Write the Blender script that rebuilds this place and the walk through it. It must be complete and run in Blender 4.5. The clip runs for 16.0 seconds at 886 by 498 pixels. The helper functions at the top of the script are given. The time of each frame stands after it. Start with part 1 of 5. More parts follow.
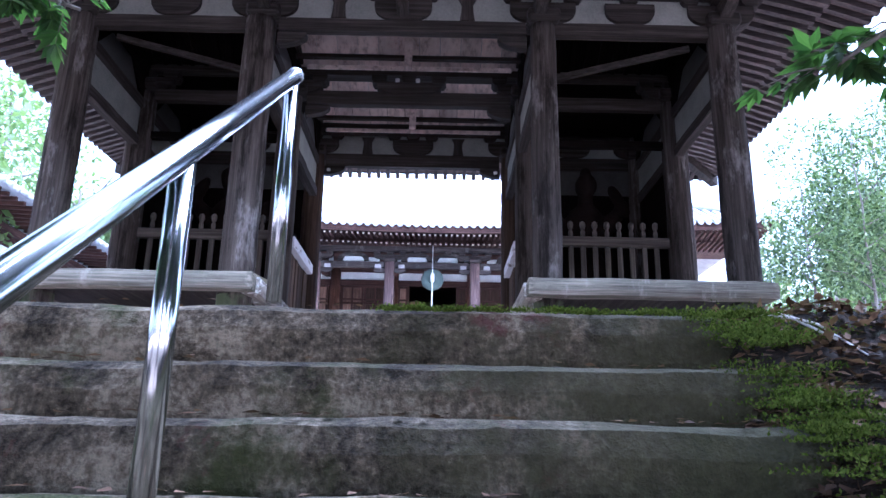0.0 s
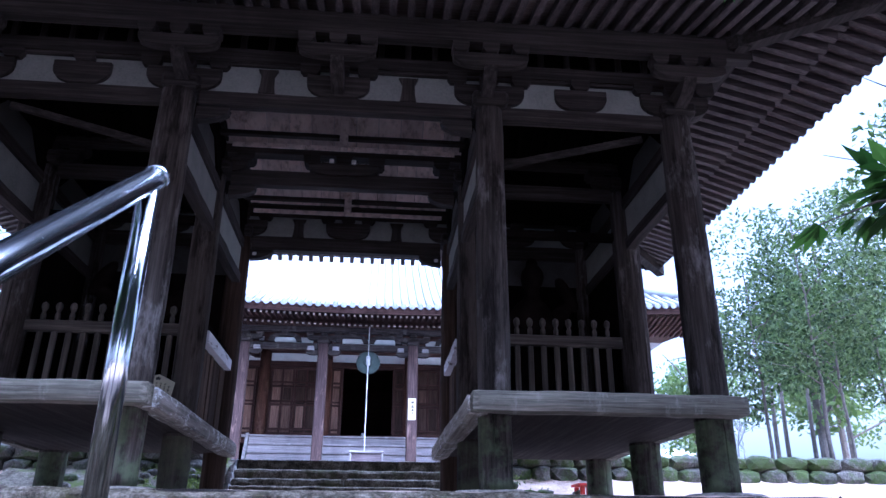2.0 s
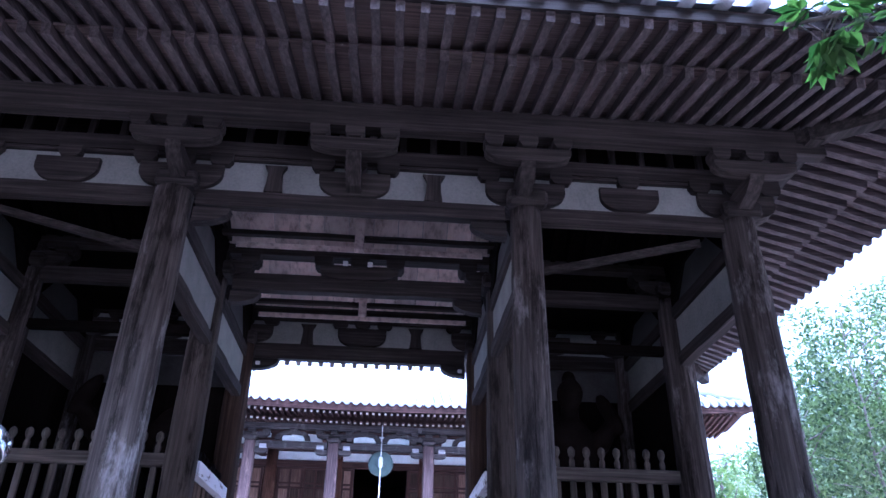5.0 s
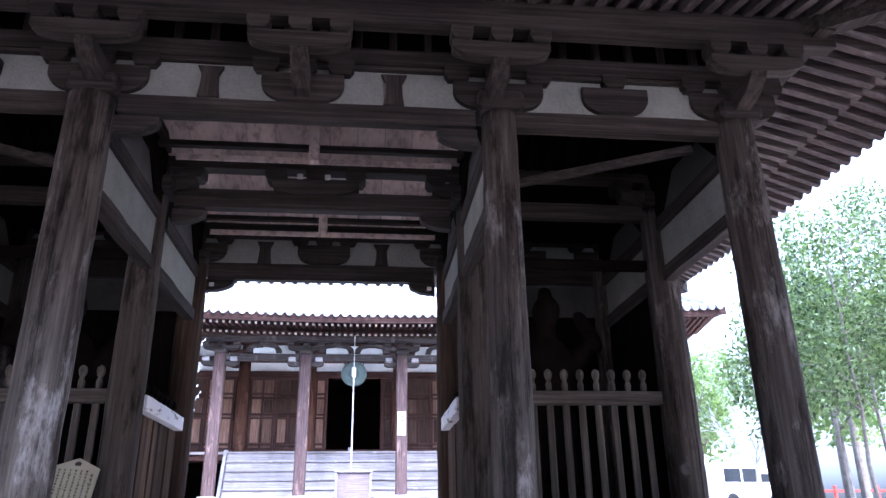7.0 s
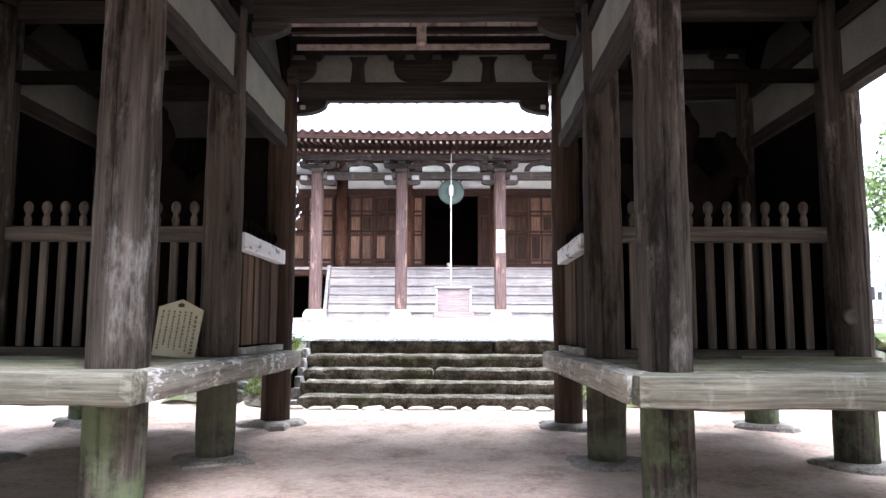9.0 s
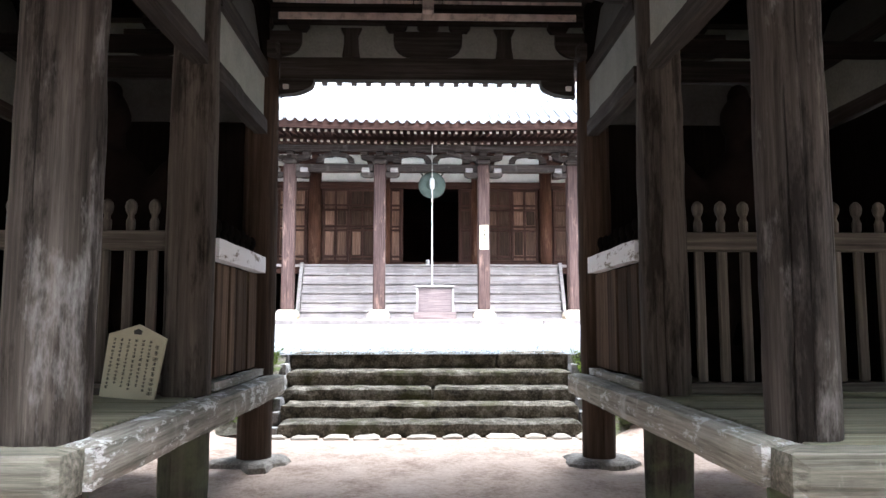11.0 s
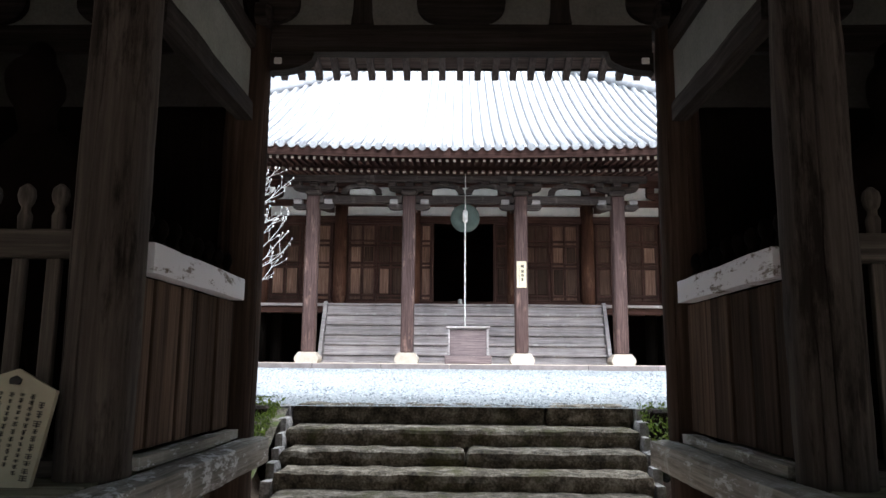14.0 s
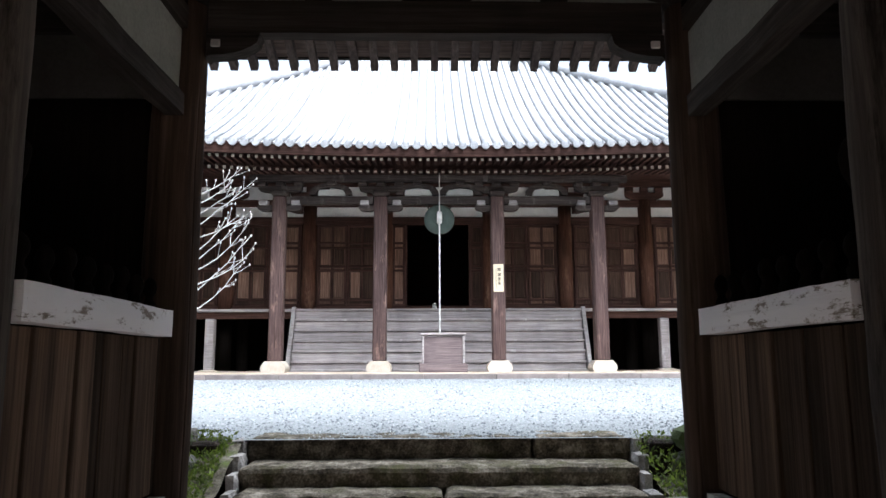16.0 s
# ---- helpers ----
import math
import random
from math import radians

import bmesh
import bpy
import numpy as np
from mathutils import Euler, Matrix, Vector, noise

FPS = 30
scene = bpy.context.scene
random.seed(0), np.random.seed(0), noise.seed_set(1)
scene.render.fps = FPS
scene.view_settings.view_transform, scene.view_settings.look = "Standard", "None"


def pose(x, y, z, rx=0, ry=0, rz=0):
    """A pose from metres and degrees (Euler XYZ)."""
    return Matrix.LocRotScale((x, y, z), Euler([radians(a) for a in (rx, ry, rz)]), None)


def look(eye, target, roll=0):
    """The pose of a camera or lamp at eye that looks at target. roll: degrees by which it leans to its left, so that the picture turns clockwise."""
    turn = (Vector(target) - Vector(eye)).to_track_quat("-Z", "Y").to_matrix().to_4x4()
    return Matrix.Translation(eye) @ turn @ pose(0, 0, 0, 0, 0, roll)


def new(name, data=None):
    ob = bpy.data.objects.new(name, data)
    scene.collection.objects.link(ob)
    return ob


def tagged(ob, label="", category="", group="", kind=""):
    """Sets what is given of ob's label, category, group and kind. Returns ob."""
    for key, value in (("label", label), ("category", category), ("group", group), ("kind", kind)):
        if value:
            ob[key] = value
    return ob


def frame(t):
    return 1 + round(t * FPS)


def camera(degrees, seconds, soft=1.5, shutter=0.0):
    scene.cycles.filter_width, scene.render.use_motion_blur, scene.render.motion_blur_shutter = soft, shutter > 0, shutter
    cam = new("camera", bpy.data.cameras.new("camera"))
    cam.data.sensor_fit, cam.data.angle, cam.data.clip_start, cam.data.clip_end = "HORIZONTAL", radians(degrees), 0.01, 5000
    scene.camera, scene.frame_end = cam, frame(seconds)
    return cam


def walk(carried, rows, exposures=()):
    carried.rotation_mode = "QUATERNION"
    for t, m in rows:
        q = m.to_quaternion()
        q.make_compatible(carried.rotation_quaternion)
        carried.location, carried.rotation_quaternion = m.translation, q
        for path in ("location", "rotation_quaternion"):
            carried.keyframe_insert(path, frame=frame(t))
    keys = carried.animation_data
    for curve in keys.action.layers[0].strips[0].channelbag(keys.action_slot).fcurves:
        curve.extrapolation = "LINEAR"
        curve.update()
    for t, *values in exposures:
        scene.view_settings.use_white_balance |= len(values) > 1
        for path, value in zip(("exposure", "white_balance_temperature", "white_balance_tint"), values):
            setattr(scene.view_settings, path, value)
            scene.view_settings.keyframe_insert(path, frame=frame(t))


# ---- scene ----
cam = camera(62.6, 16.0)
EXPOSURES = ((0, 2.87, 4450, 20), (1.0, 2.42, 4350, 22), (2.1, 1.85, 4300, 24), (3.2, 2.42, 4200, 26), (4.0, 2.58, 4150, 26), (6.5, 3.0, 4400, 26), (7.2, 2.95, 4900, 16), (8.5, 2.95, 5500, 12), (11.0, 2.7, 5600, 8), (12.5, 2.32, 5700, 7), (13.5, 2.0, 5700, 7), (14.5, 1.3, 5700, 8), (16.0, 1.5, 5700, 8))
PATH = [
    (0, (0.511, -7.673, -1.059), (0.518, -5.752, -0.504), 1.1),
    (0.5, (0.497, -7.436, -0.847), (0.557, -5.557, -0.166), 1.0),
    (1, (0.516, -7.303, -0.804), (0.63, -5.457, -0.041), 0.2),
    (1.5, (0.603, -7.083, -0.681), (0.713, -5.235, 0.075), 0.1),
    (2, (0.556, -6.909, -0.514), (0.723, -5.062, 0.233), 0.4),
    (2.5, (0.468, -6.78, -0.303), (0.652, -4.943, 0.466), 0.3),
    (3, (0.445, -6.549, -0.15), (0.636, -4.77, 0.744), 0.0),
    (3.5, (0.459, -6.473, -0.094), (0.633, -4.702, 0.819), 0.7),
    (4, (0.46, -6.333, 0.046), (0.59, -4.581, 1.002), 1.7),
    (6.5, (0.554, -5.586, 0.517), (0.718, -3.796, 1.393), -0.8),
    (7, (0.59, -5.39, 0.655), (0.795, -3.533, 1.369), -0.8),
    (7.5, (0.534, -5.123, 0.696), (0.626, -3.203, 1.248), -0.5),
    (8, (0.456, -4.981, 0.886), (0.453, -3.018, 1.269), -0.0),
    (8.5, (0.455, -4.747, 0.973), (0.413, -2.761, 1.206), 0.1),
    (11, (-0.034, -3.245, 1.311), (0.018, -1.256, 1.508), -0.0),
    (11.5, (-0.035, -2.851, 1.29), (0.035, -0.861, 1.476), -1.2),
    (12, (-0.006, -2.575, 1.307), (0.036, -0.593, 1.569), -0.8),
    (12.5, (-0.039, -2.308, 1.303), (-0.011, -0.327, 1.572), -0.3),
    (13, (0.003, -2.052, 1.277), (0.049, -0.069, 1.529), -1.0),
    (13.5, (0.04, -1.823, 1.316), (0.019, 0.158, 1.59), -0.4),
    (14, (-0.023, -1.451, 1.321), (-0.061, 0.524, 1.636), 0.5),
    (14.5, (-0.031, -1.144, 1.598), (-0.092, 0.826, 1.941), -0.7),
    (15, (0.066, -0.949, 1.648), (0.046, 1.021, 1.994), -1.0),
    (15.5, (0.052, -0.756, 1.618), (0.012, 1.218, 1.933), 0.2),
    (16, (-0.042, -0.56, 1.611), (-0.007, 1.416, 1.92), -0.2),
]
walk(cam, [(t, look(eye, target, roll)) for t, eye, target, roll in PATH], EXPOSURES)

# ---- world, sun ----
world = bpy.data.worlds.new("overcast_sky")
scene.world = world
world.use_nodes = True
wn, wl = world.node_tree.nodes, world.node_tree.links
sky = wn.new("ShaderNodeTexSky")
sky.sky_type = 'NISHITA'
sky.sun_disc = False
sky.sun_elevation = radians(55)
sky.sun_rotation = radians(150)
sky.dust_density = 7.0
sky.air_density = 1.0
sky.ozone_density = 0.6
cloud = wn.new("ShaderNodeHueSaturation")
cloud.inputs["Saturation"].default_value, cloud.inputs["Value"].default_value = 0.3, 1.15
wl.new(sky.outputs[0], cloud.inputs["Color"])
wl.new(cloud.outputs[0], wn["Background"].inputs[0])
wn["Background"].inputs[1].default_value = 0.15
sun_data = bpy.data.lights.new("sun", "SUN")
sun_data.energy, sun_data.angle, sun_data.color = 1.4, radians(25), (1.0, 0.96, 0.9)
sun = new("sun", sun_data)
sun.matrix_world = look((0, 0, 30), (-8.6, -15 + 0.0, 0.0))


# ---- materials ----
def ramp(nt, stops, fac):
    r = nt.nodes.new("ShaderNodeValToRGB")
    el = r.color_ramp.elements
    while len(el) < len(stops):
        el.new(0.5)
    for e, (p, c) in zip(el, stops):
        e.position, e.color = p, (*c, 1)
    nt.links.new(fac, r.inputs[0])
    return r.outputs[0]


def noise_of(nt, vec, scale, detail=4.0, rough=0.6):
    n = nt.nodes.new("ShaderNodeTexNoise")
    n.inputs["Scale"].default_value, n.inputs["Detail"].default_value, n.inputs["Roughness"].default_value = scale, detail, rough
    nt.links.new(vec, n.inputs["Vector"])
    return n.outputs["Fac"]


def mixed(nt, fac, a, b, blend="MIX"):
    m = nt.nodes.new("ShaderNodeMix")
    m.data_type, m.blend_type = "RGBA", blend
    for sock, v in ((m.inputs[0], fac), (m.inputs[6], a), (m.inputs[7], b)):
        if isinstance(v, (int, float)):
            sock.default_value = v
        elif isinstance(v, tuple):
            sock.default_value = (*v, 1)
        else:
            nt.links.new(v, sock)
    return m.outputs[2]


def mathed(nt, op, a, b):
    m = nt.nodes.new("ShaderNodeMath")
    m.operation = op
    for sock, v in zip(m.inputs, (a, b)):
        if isinstance(v, (int, float)):
            sock.default_value = v
        else:
            nt.links.new(v, sock)
    return m.outputs[0]


def base_material(name, rough=0.85, metal=0.0):
    m = bpy.data.materials.new(name)
    m.use_nodes = True
    nt = m.node_tree
    b = nt.nodes["Principled BSDF"]
    b.inputs["Roughness"].default_value, b.inputs["Metallic"].default_value = rough, metal
    b.inputs["Specular IOR Level"].default_value = 0.3
    return m, nt, b


def place_vec(nt, stretch=(1, 1, 1), world_space=True):
    mp = nt.nodes.new("ShaderNodeMapping")
    mp.inputs["Scale"].default_value = stretch
    if world_space:
        g = nt.nodes.new("ShaderNodeNewGeometry")
        nt.links.new(g.outputs["Position"], mp.inputs[0])
    else:
        g = nt.nodes.new("ShaderNodeTexCoord")
        nt.links.new(g.outputs["Object"], mp.inputs[0])
    return mp.outputs[0]


def bump_to(nt, b, height, strength=0.4, dist=0.01):
    bp = nt.nodes.new("ShaderNodeBump")
    bp.inputs["Strength"].default_value, bp.inputs["Distance"].default_value = strength, dist
    nt.links.new(height, bp.inputs["Height"])
    nt.links.new(bp.outputs[0], b.inputs["Normal"])


def wood(name, axis, dark, mid, light, rough=0.85, grain=38.0, worn=None, paint=None, algae=None, spread=None, bare=0.4, gloss=0.12):
    """Weathered timber, its grain along one axis; worn: colour of bleached patches; paint: colour of flaking limewash."""
    m, nt, b = base_material(name, rough)
    b.inputs["Specular IOR Level"].default_value = gloss
    st = [1.0, 1.0, 1.0]
    st["xyz".index(axis)] = 0.03
    v = place_vec(nt, tuple(st))
    g = noise_of(nt, v, grain, 5, 0.7)
    col = ramp(nt, [(0.25, dark), (0.5, mid), (0.78, light)], g)
    big = noise_of(nt, place_vec(nt, (1, 1, 0.5)), 1.6, 3)
    oi = nt.nodes.new("ShaderNodeObjectInfo")
    tone = mathed(nt, "ADD", mathed(nt, "MULTIPLY", oi.outputs["Random"], 0.35), mathed(nt, "MULTIPLY", big, 1.1))
    col = mixed(nt, 1.0, col, ramp(nt, [(0.3, (0.62, 0.6, 0.6)), (1.0, (1.25, 1.2, 1.15))], tone), "MULTIPLY")
    if spread:
        col = mixed(nt, 1.0, col, ramp(nt, [(0.0, (spread[0],) * 3), (0.6, (0.8, 0.8, 0.8)), (1.0, (spread[1],) * 3)], oi.outputs["Random"]), "MULTIPLY")
    if worn:
        w = ramp(nt, [(0.56, (0, 0, 0)), (0.7, (1, 1, 1))], noise_of(nt, place_vec(nt, (1.4, 1.4, 0.45)), 2.6, 6, 0.72))
        col = mixed(nt, mathed(nt, "MULTIPLY", w, 0.75), col, worn)
    if algae:
        sep = nt.nodes.new("ShaderNodeSeparateXYZ")
        gg = nt.nodes.new("ShaderNodeNewGeometry")
        nt.links.new(gg.outputs["Position"], sep.inputs[0])
        streak = ramp(nt, [(0.5, (1, 1, 1)), (0.62, (0.28, 0.26, 0.25))], noise_of(nt, place_vec(nt, (2.2, 2.2, 0.42)), 2.3, 6, 0.75))
        col = mixed(nt, 1.0, col, streak, "MULTIPLY")
        patch = mathed(nt, "MULTIPLY", noise_of(nt, place_vec(nt), 3.0, 6, 0.7), mathed(nt, "LESS_THAN", sep.outputs[2], 0.6))
        col = mixed(nt, ramp(nt, [(0.42, (0, 0, 0)), (0.6, (0.8, 0.8, 0.8))], patch), col, algae)
    if paint:
        w = ramp(nt, [(bare, (0, 0, 0)), (bare + 0.05, (1, 1, 1))], noise_of(nt, place_vec(nt, (1, 0.6, 2)), 6.0, 8, 0.78))
        col = mixed(nt, w, col, paint)
    nt.links.new(col, b.inputs["Base Color"])
    bump_to(nt, b, g, 0.55, 0.008)
    return m


def speckled(name, stops, scale, rough=0.9, bump=0.5, dist=0.02, moss=None, moss_at=0.55, fine=40.0, spots=None):
    m, nt, b = base_material(name, rough)
    v = place_vec(nt)
    big, small = noise_of(nt, v, scale, 6, 0.65), noise_of(nt, v, fine, 4, 0.7)
    f = mathed(nt, "ADD", mathed(nt, "MULTIPLY", big, 0.6), mathed(nt, "MULTIPLY", small, 0.4))
    col = ramp(nt, stops, f)
    if moss:
        w = ramp(nt, [(moss_at, (0, 0, 0)), (moss_at + 0.12, (1, 1, 1))], noise_of(nt, v, 1.9, 7, 0.7))
        col = mixed(nt, w, col, mixed(nt, small, tuple(c * 0.5 for c in moss), tuple(c * 1.6 for c in moss)))
    if spots:
        w = ramp(nt, [(0.6, (0, 0, 0)), (0.66, (1, 1, 1))], noise_of(nt, v, 2.3, 6, 0.75))
        col = mixed(nt, w, col, spots)
    oi = nt.nodes.new("ShaderNodeObjectInfo")
    col = mixed(nt, 1.0, col, ramp(nt, [(0.0, (0.8, 0.8, 0.8)), (1.0, (1.15, 1.13, 1.1))], oi.outputs["Random"]), "MULTIPLY")
    nt.links.new(col, b.inputs["Base Color"])
    bump_to(nt, b, f, bump, dist)
    return m


GD, GM, GL = (0.023, 0.02, 0.0175), (0.068, 0.06, 0.053), (0.152, 0.137, 0.123)
GATE = {a: wood("weathered_cypress_" + a, a, (0.00936, 0.00828, 0.0072), (0.03024, 0.02592, 0.02304), (0.072, 0.06336, 0.05688), 0.85, 26.0) for a in "xyz"}
FENCE = {a: wood("grey_fence_timber_" + a, a, GD, (0.0675, 0.0612, 0.0522), (0.153, 0.1413, 0.1242), 0.85, 30.0) for a in "xz"}
POST = wood("weathered_column", "z", (0.0112, 0.0096, 0.008), (0.048, 0.0416, 0.0368), (0.116, 0.104, 0.0944), 0.85, 24.0, worn=(0.24, 0.228, 0.2176), algae=(0.104, 0.132, 0.072))
MIDPOST = wood("grey_sheltered_column", "z", (0.02333, 0.02014, 0.01696), (0.05937, 0.05195, 0.04454), (0.1113, 0.09965, 0.08694), 0.85, 24.0, algae=(0.09542, 0.106, 0.06361))
REARPOST = wood("brown_sheltered_column", "z", (0.0162, 0.01114, 0.0081), (0.04455, 0.03037, 0.02228), (0.09619, 0.06784, 0.05063), 0.85, 24.0)
# Near-black timber: deep shade of bays, roof and underfloor put into the colour.
SHADEWOOD = {a: wood("smoke_dark_inner_timber_" + a, a, (0.002475, 0.002063, 0.001856), (0.005363, 0.004537, 0.003919), (0.01114, 0.009075, 0.007837), 0.95, gloss=0.02) for a in "xyz"}
DECK = wood("mossy_deck_board", "x", (0.07, 0.069, 0.05), (0.175, 0.172, 0.122), (0.3, 0.292, 0.22), 0.9, 22.0)
EDGE = {a: wood("bleached_edge_beam_" + a, a, (0.03825, 0.03825, 0.0306), (0.136, 0.1334, 0.1105), (0.2805, 0.2737, 0.238), 0.9, 40.0, worn=(0.3655, 0.357, 0.323)) for a in "xy"}
FLAKE = wood("flaking_limewash_rail", "y", (0.07, 0.06, 0.05), (0.2, 0.18, 0.16), (0.32, 0.3, 0.28), 0.9, 30.0, paint=(0.72, 0.72, 0.74))
WASHED = wood("bleached_beam_with_limewash_remains", "y", (0.078, 0.0754, 0.065), (0.247, 0.2379, 0.208), (0.429, 0.416, 0.377), 0.9, 40.0, worn=(0.52, 0.507, 0.4745), paint=(0.572, 0.572, 0.559), bare=0.55)
HD, HM, HL = (0.014, 0.007, 0.006), (0.05, 0.026, 0.021), (0.12, 0.068, 0.056)
HALL = {a: wood("red_brown_timber_" + a, a, HD, HM, HL, 0.75) for a in "xyz"}
COLUMN = wood("orange_brown_column", "z", (0.028, 0.013, 0.009), (0.095, 0.046, 0.031), (0.19, 0.1, 0.068), 0.75, 60.0, worn=(0.24, 0.14, 0.095))
PLANK = wood("brown_passage_plank", "z", (0.021, 0.015, 0.0105), (0.093, 0.066, 0.048), (0.18, 0.132, 0.099), 0.9, 30.0, spread=(0.35, 1.3), gloss=0.05)
GREYBEAM = wood("grey_brown_porch_beam", "x", (0.014, 0.011, 0.01), (0.05, 0.041, 0.038), (0.125, 0.108, 0.102), 0.8, worn=(0.16, 0.14, 0.13))
PANEL = wood("plank_door_panel", "z", (0.04, 0.024, 0.018), (0.11, 0.068, 0.05), (0.22, 0.145, 0.11), 0.75, spread=(0.3, 1.7))
PORCH = wood("grey_purple_porch_timber", "z", (0.026, 0.017, 0.016), (0.08, 0.053, 0.05), (0.17, 0.122, 0.115), 0.75, worn=(0.28, 0.185, 0.15))
STEPWOOD = wood("bleached_step_board", "x", (0.13, 0.12, 0.12), (0.31, 0.295, 0.3), (0.5, 0.485, 0.49), 0.85, worn=(0.58, 0.56, 0.56))
RUFF = wood("sooted_rafter", "y", (0.03024, 0.02592, 0.02592), (0.08104, 0.0702, 0.06804), (0.1566, 0.1382, 0.1339), 0.85)
RAFX = wood("sooted_side_rafter", "x", (0.03024, 0.02592, 0.02592), (0.08104, 0.0702, 0.06804), (0.1566, 0.1382, 0.1339), 0.85)
SOFFIT = wood("soffit_board", "x", (0.06, 0.046, 0.042), (0.17, 0.135, 0.122), (0.33, 0.27, 0.25), 0.85)
# Plaster greyed down for the shade inside the gate.
SHADEPLASTER = speckled("smoke_stained_plaster", [(0.3, (0.0396, 0.03816, 0.03528)), (0.6, (0.0684, 0.0666, 0.06192)), (0.8, (0.09, 0.08712, 0.08136))], 2.5, 0.9, 0.15, 0.006)
# Pale wood raised further in colour to stand for bounced light.
LITBOARD = wood("pale_roof_board", "y", (0.22, 0.165, 0.15), (0.72, 0.62, 0.585), (0.86, 0.79, 0.76), 0.85, 11.0)
RISER = wood("weathered_riser_board", "x", (0.1375, 0.1288, 0.13), (0.3375, 0.32, 0.3275), (0.525, 0.5063, 0.5187), 0.85)
PLASTER = speckled("lime_plaster", [(0.3, (0.55, 0.55, 0.53)), (0.6, (0.74, 0.74, 0.72)), (0.8, (0.8, 0.8, 0.78))], 2.5, 0.9, 0.15, 0.006)
TILE = speckled("grey_roof_tile", [(0.3, (0.2, 0.21, 0.22)), (0.55, (0.36, 0.37, 0.39)), (0.8, (0.5, 0.51, 0.53))], 3.0, 0.42, 0.2, 0.01)
STONE = speckled("mossy_step_stone", [(0.39, (0.026, 0.021, 0.014)), (0.5, (0.115, 0.097, 0.07)), (0.63, (0.34, 0.305, 0.25))], 6.0, 0.92, 0.7, 0.035, moss=(0.066, 0.062, 0.024), moss_at=0.52, fine=40.0)
STEP = speckled("rough_concrete_step", [(0.4, (0.01815, 0.01362, 0.007564)), (0.5, (0.09455, 0.07564, 0.04992)), (0.61, (0.2572, 0.2194, 0.1588))], 3.6, 0.95, 1.0, 0.05, moss=(0.0416, 0.04538, 0.01362), moss_at=0.52, fine=38.0, spots=(0.07564, 0.03177, 0.0242))
nt_ = STEP.node_tree
b_ = nt_.nodes["Principled BSDF"]
old_ = b_.inputs["Base Color"].links[0].from_socket
sep_ = nt_.nodes.new("ShaderNodeSeparateXYZ")
nt_.links.new(place_vec(nt_), sep_.inputs[0])
damp_ = mathed(nt_, "ADD", mathed(nt_, "MULTIPLY", sep_.outputs[0], 0.22), noise_of(nt_, place_vec(nt_), 2.6, 6, 0.7))
algae_ = mixed(nt_, noise_of(nt_, place_vec(nt_), 30.0, 4, 0.7), (0.012, 0.011, 0.006), (0.075, 0.07, 0.03))
nt_.links.new(mixed(nt_, ramp(nt_, [(0.54, (0, 0, 0)), (0.72, (0.85, 0.85, 0.85))], damp_), old_, algae_), b_.inputs["Base Color"])
ROCK = speckled("field_stone", [(0.36, (0.03, 0.028, 0.024)), (0.5, (0.1, 0.095, 0.084)), (0.72, (0.3, 0.29, 0.265))], 5.0, 0.92, 0.8, 0.03, moss=(0.06, 0.085, 0.025), moss_at=0.46)
FOOT = speckled("worn_grey_base_stone", [(0.34, (0.09, 0.08, 0.07)), (0.5, (0.26, 0.235, 0.21)), (0.7, (0.45, 0.42, 0.385))], 5.0, 0.92, 0.6, 0.02)
PALE = speckled("pale_base_stone", [(0.3, (0.4, 0.35, 0.29)), (0.6, (0.62, 0.56, 0.48)), (0.8, (0.75, 0.7, 0.62))], 3.0, 0.85, 0.3, 0.01)
EARTH = speckled("trodden_earth", [(0.34, (0.27, 0.19, 0.145)), (0.5, (0.52, 0.405, 0.335)), (0.68, (0.68, 0.57, 0.5))], 2.2, 0.95, 0.8, 0.03, fine=22.0)
GRAVEL = speckled("grey_gravel", [(0.34, (0.13, 0.145, 0.155)), (0.5, (0.235, 0.255, 0.268)), (0.68, (0.37, 0.395, 0.412))], 24.0, 0.9, 1.0, 0.03, fine=60.0)
PAVE = speckled("tan_platform_mortar", [(0.3, (0.36, 0.29, 0.22)), (0.6, (0.56, 0.47, 0.38)), (0.8, (0.66, 0.58, 0.49))], 1.5, 0.9, 0.3, 0.01)
KERB = speckled("dark_kerb_stone", [(0.3, (0.13, 0.11, 0.105)), (0.6, (0.25, 0.22, 0.21)), (0.8, (0.36, 0.33, 0.32))], 3.0, 0.9, 0.4, 0.01)
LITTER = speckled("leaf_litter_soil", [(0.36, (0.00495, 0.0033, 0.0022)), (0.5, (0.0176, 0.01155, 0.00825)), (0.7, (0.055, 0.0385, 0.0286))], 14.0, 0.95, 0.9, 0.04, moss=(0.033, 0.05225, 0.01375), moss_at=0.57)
MOSS = speckled("moss_cushion", [(0.3, (0.035, 0.05, 0.012)), (0.55, (0.09, 0.115, 0.03)), (0.8, (0.17, 0.2, 0.06))], 9.0, 0.95, 0.9, 0.03)
BANKMOSS = speckled("mossy_earth", [(0.36, (0.05, 0.042, 0.03)), (0.5, (0.17, 0.15, 0.11)), (0.66, (0.36, 0.33, 0.27))], 7.0, 0.95, 0.9, 0.04, moss=(0.13, 0.17, 0.04), moss_at=0.5)
BARK = speckled("grey_bark", [(0.3, (0.07, 0.06, 0.05)), (0.55, (0.17, 0.15, 0.13)), (0.8, (0.32, 0.29, 0.26))], 6.0, 0.9, 0.7, 0.02)
PALEBARK = speckled("pale_bare_branch", [(0.3, (0.3, 0.29, 0.28)), (0.6, (0.5, 0.49, 0.48)), (0.8, (0.65, 0.64, 0.62))], 6.0, 0.85, 0.3, 0.01)


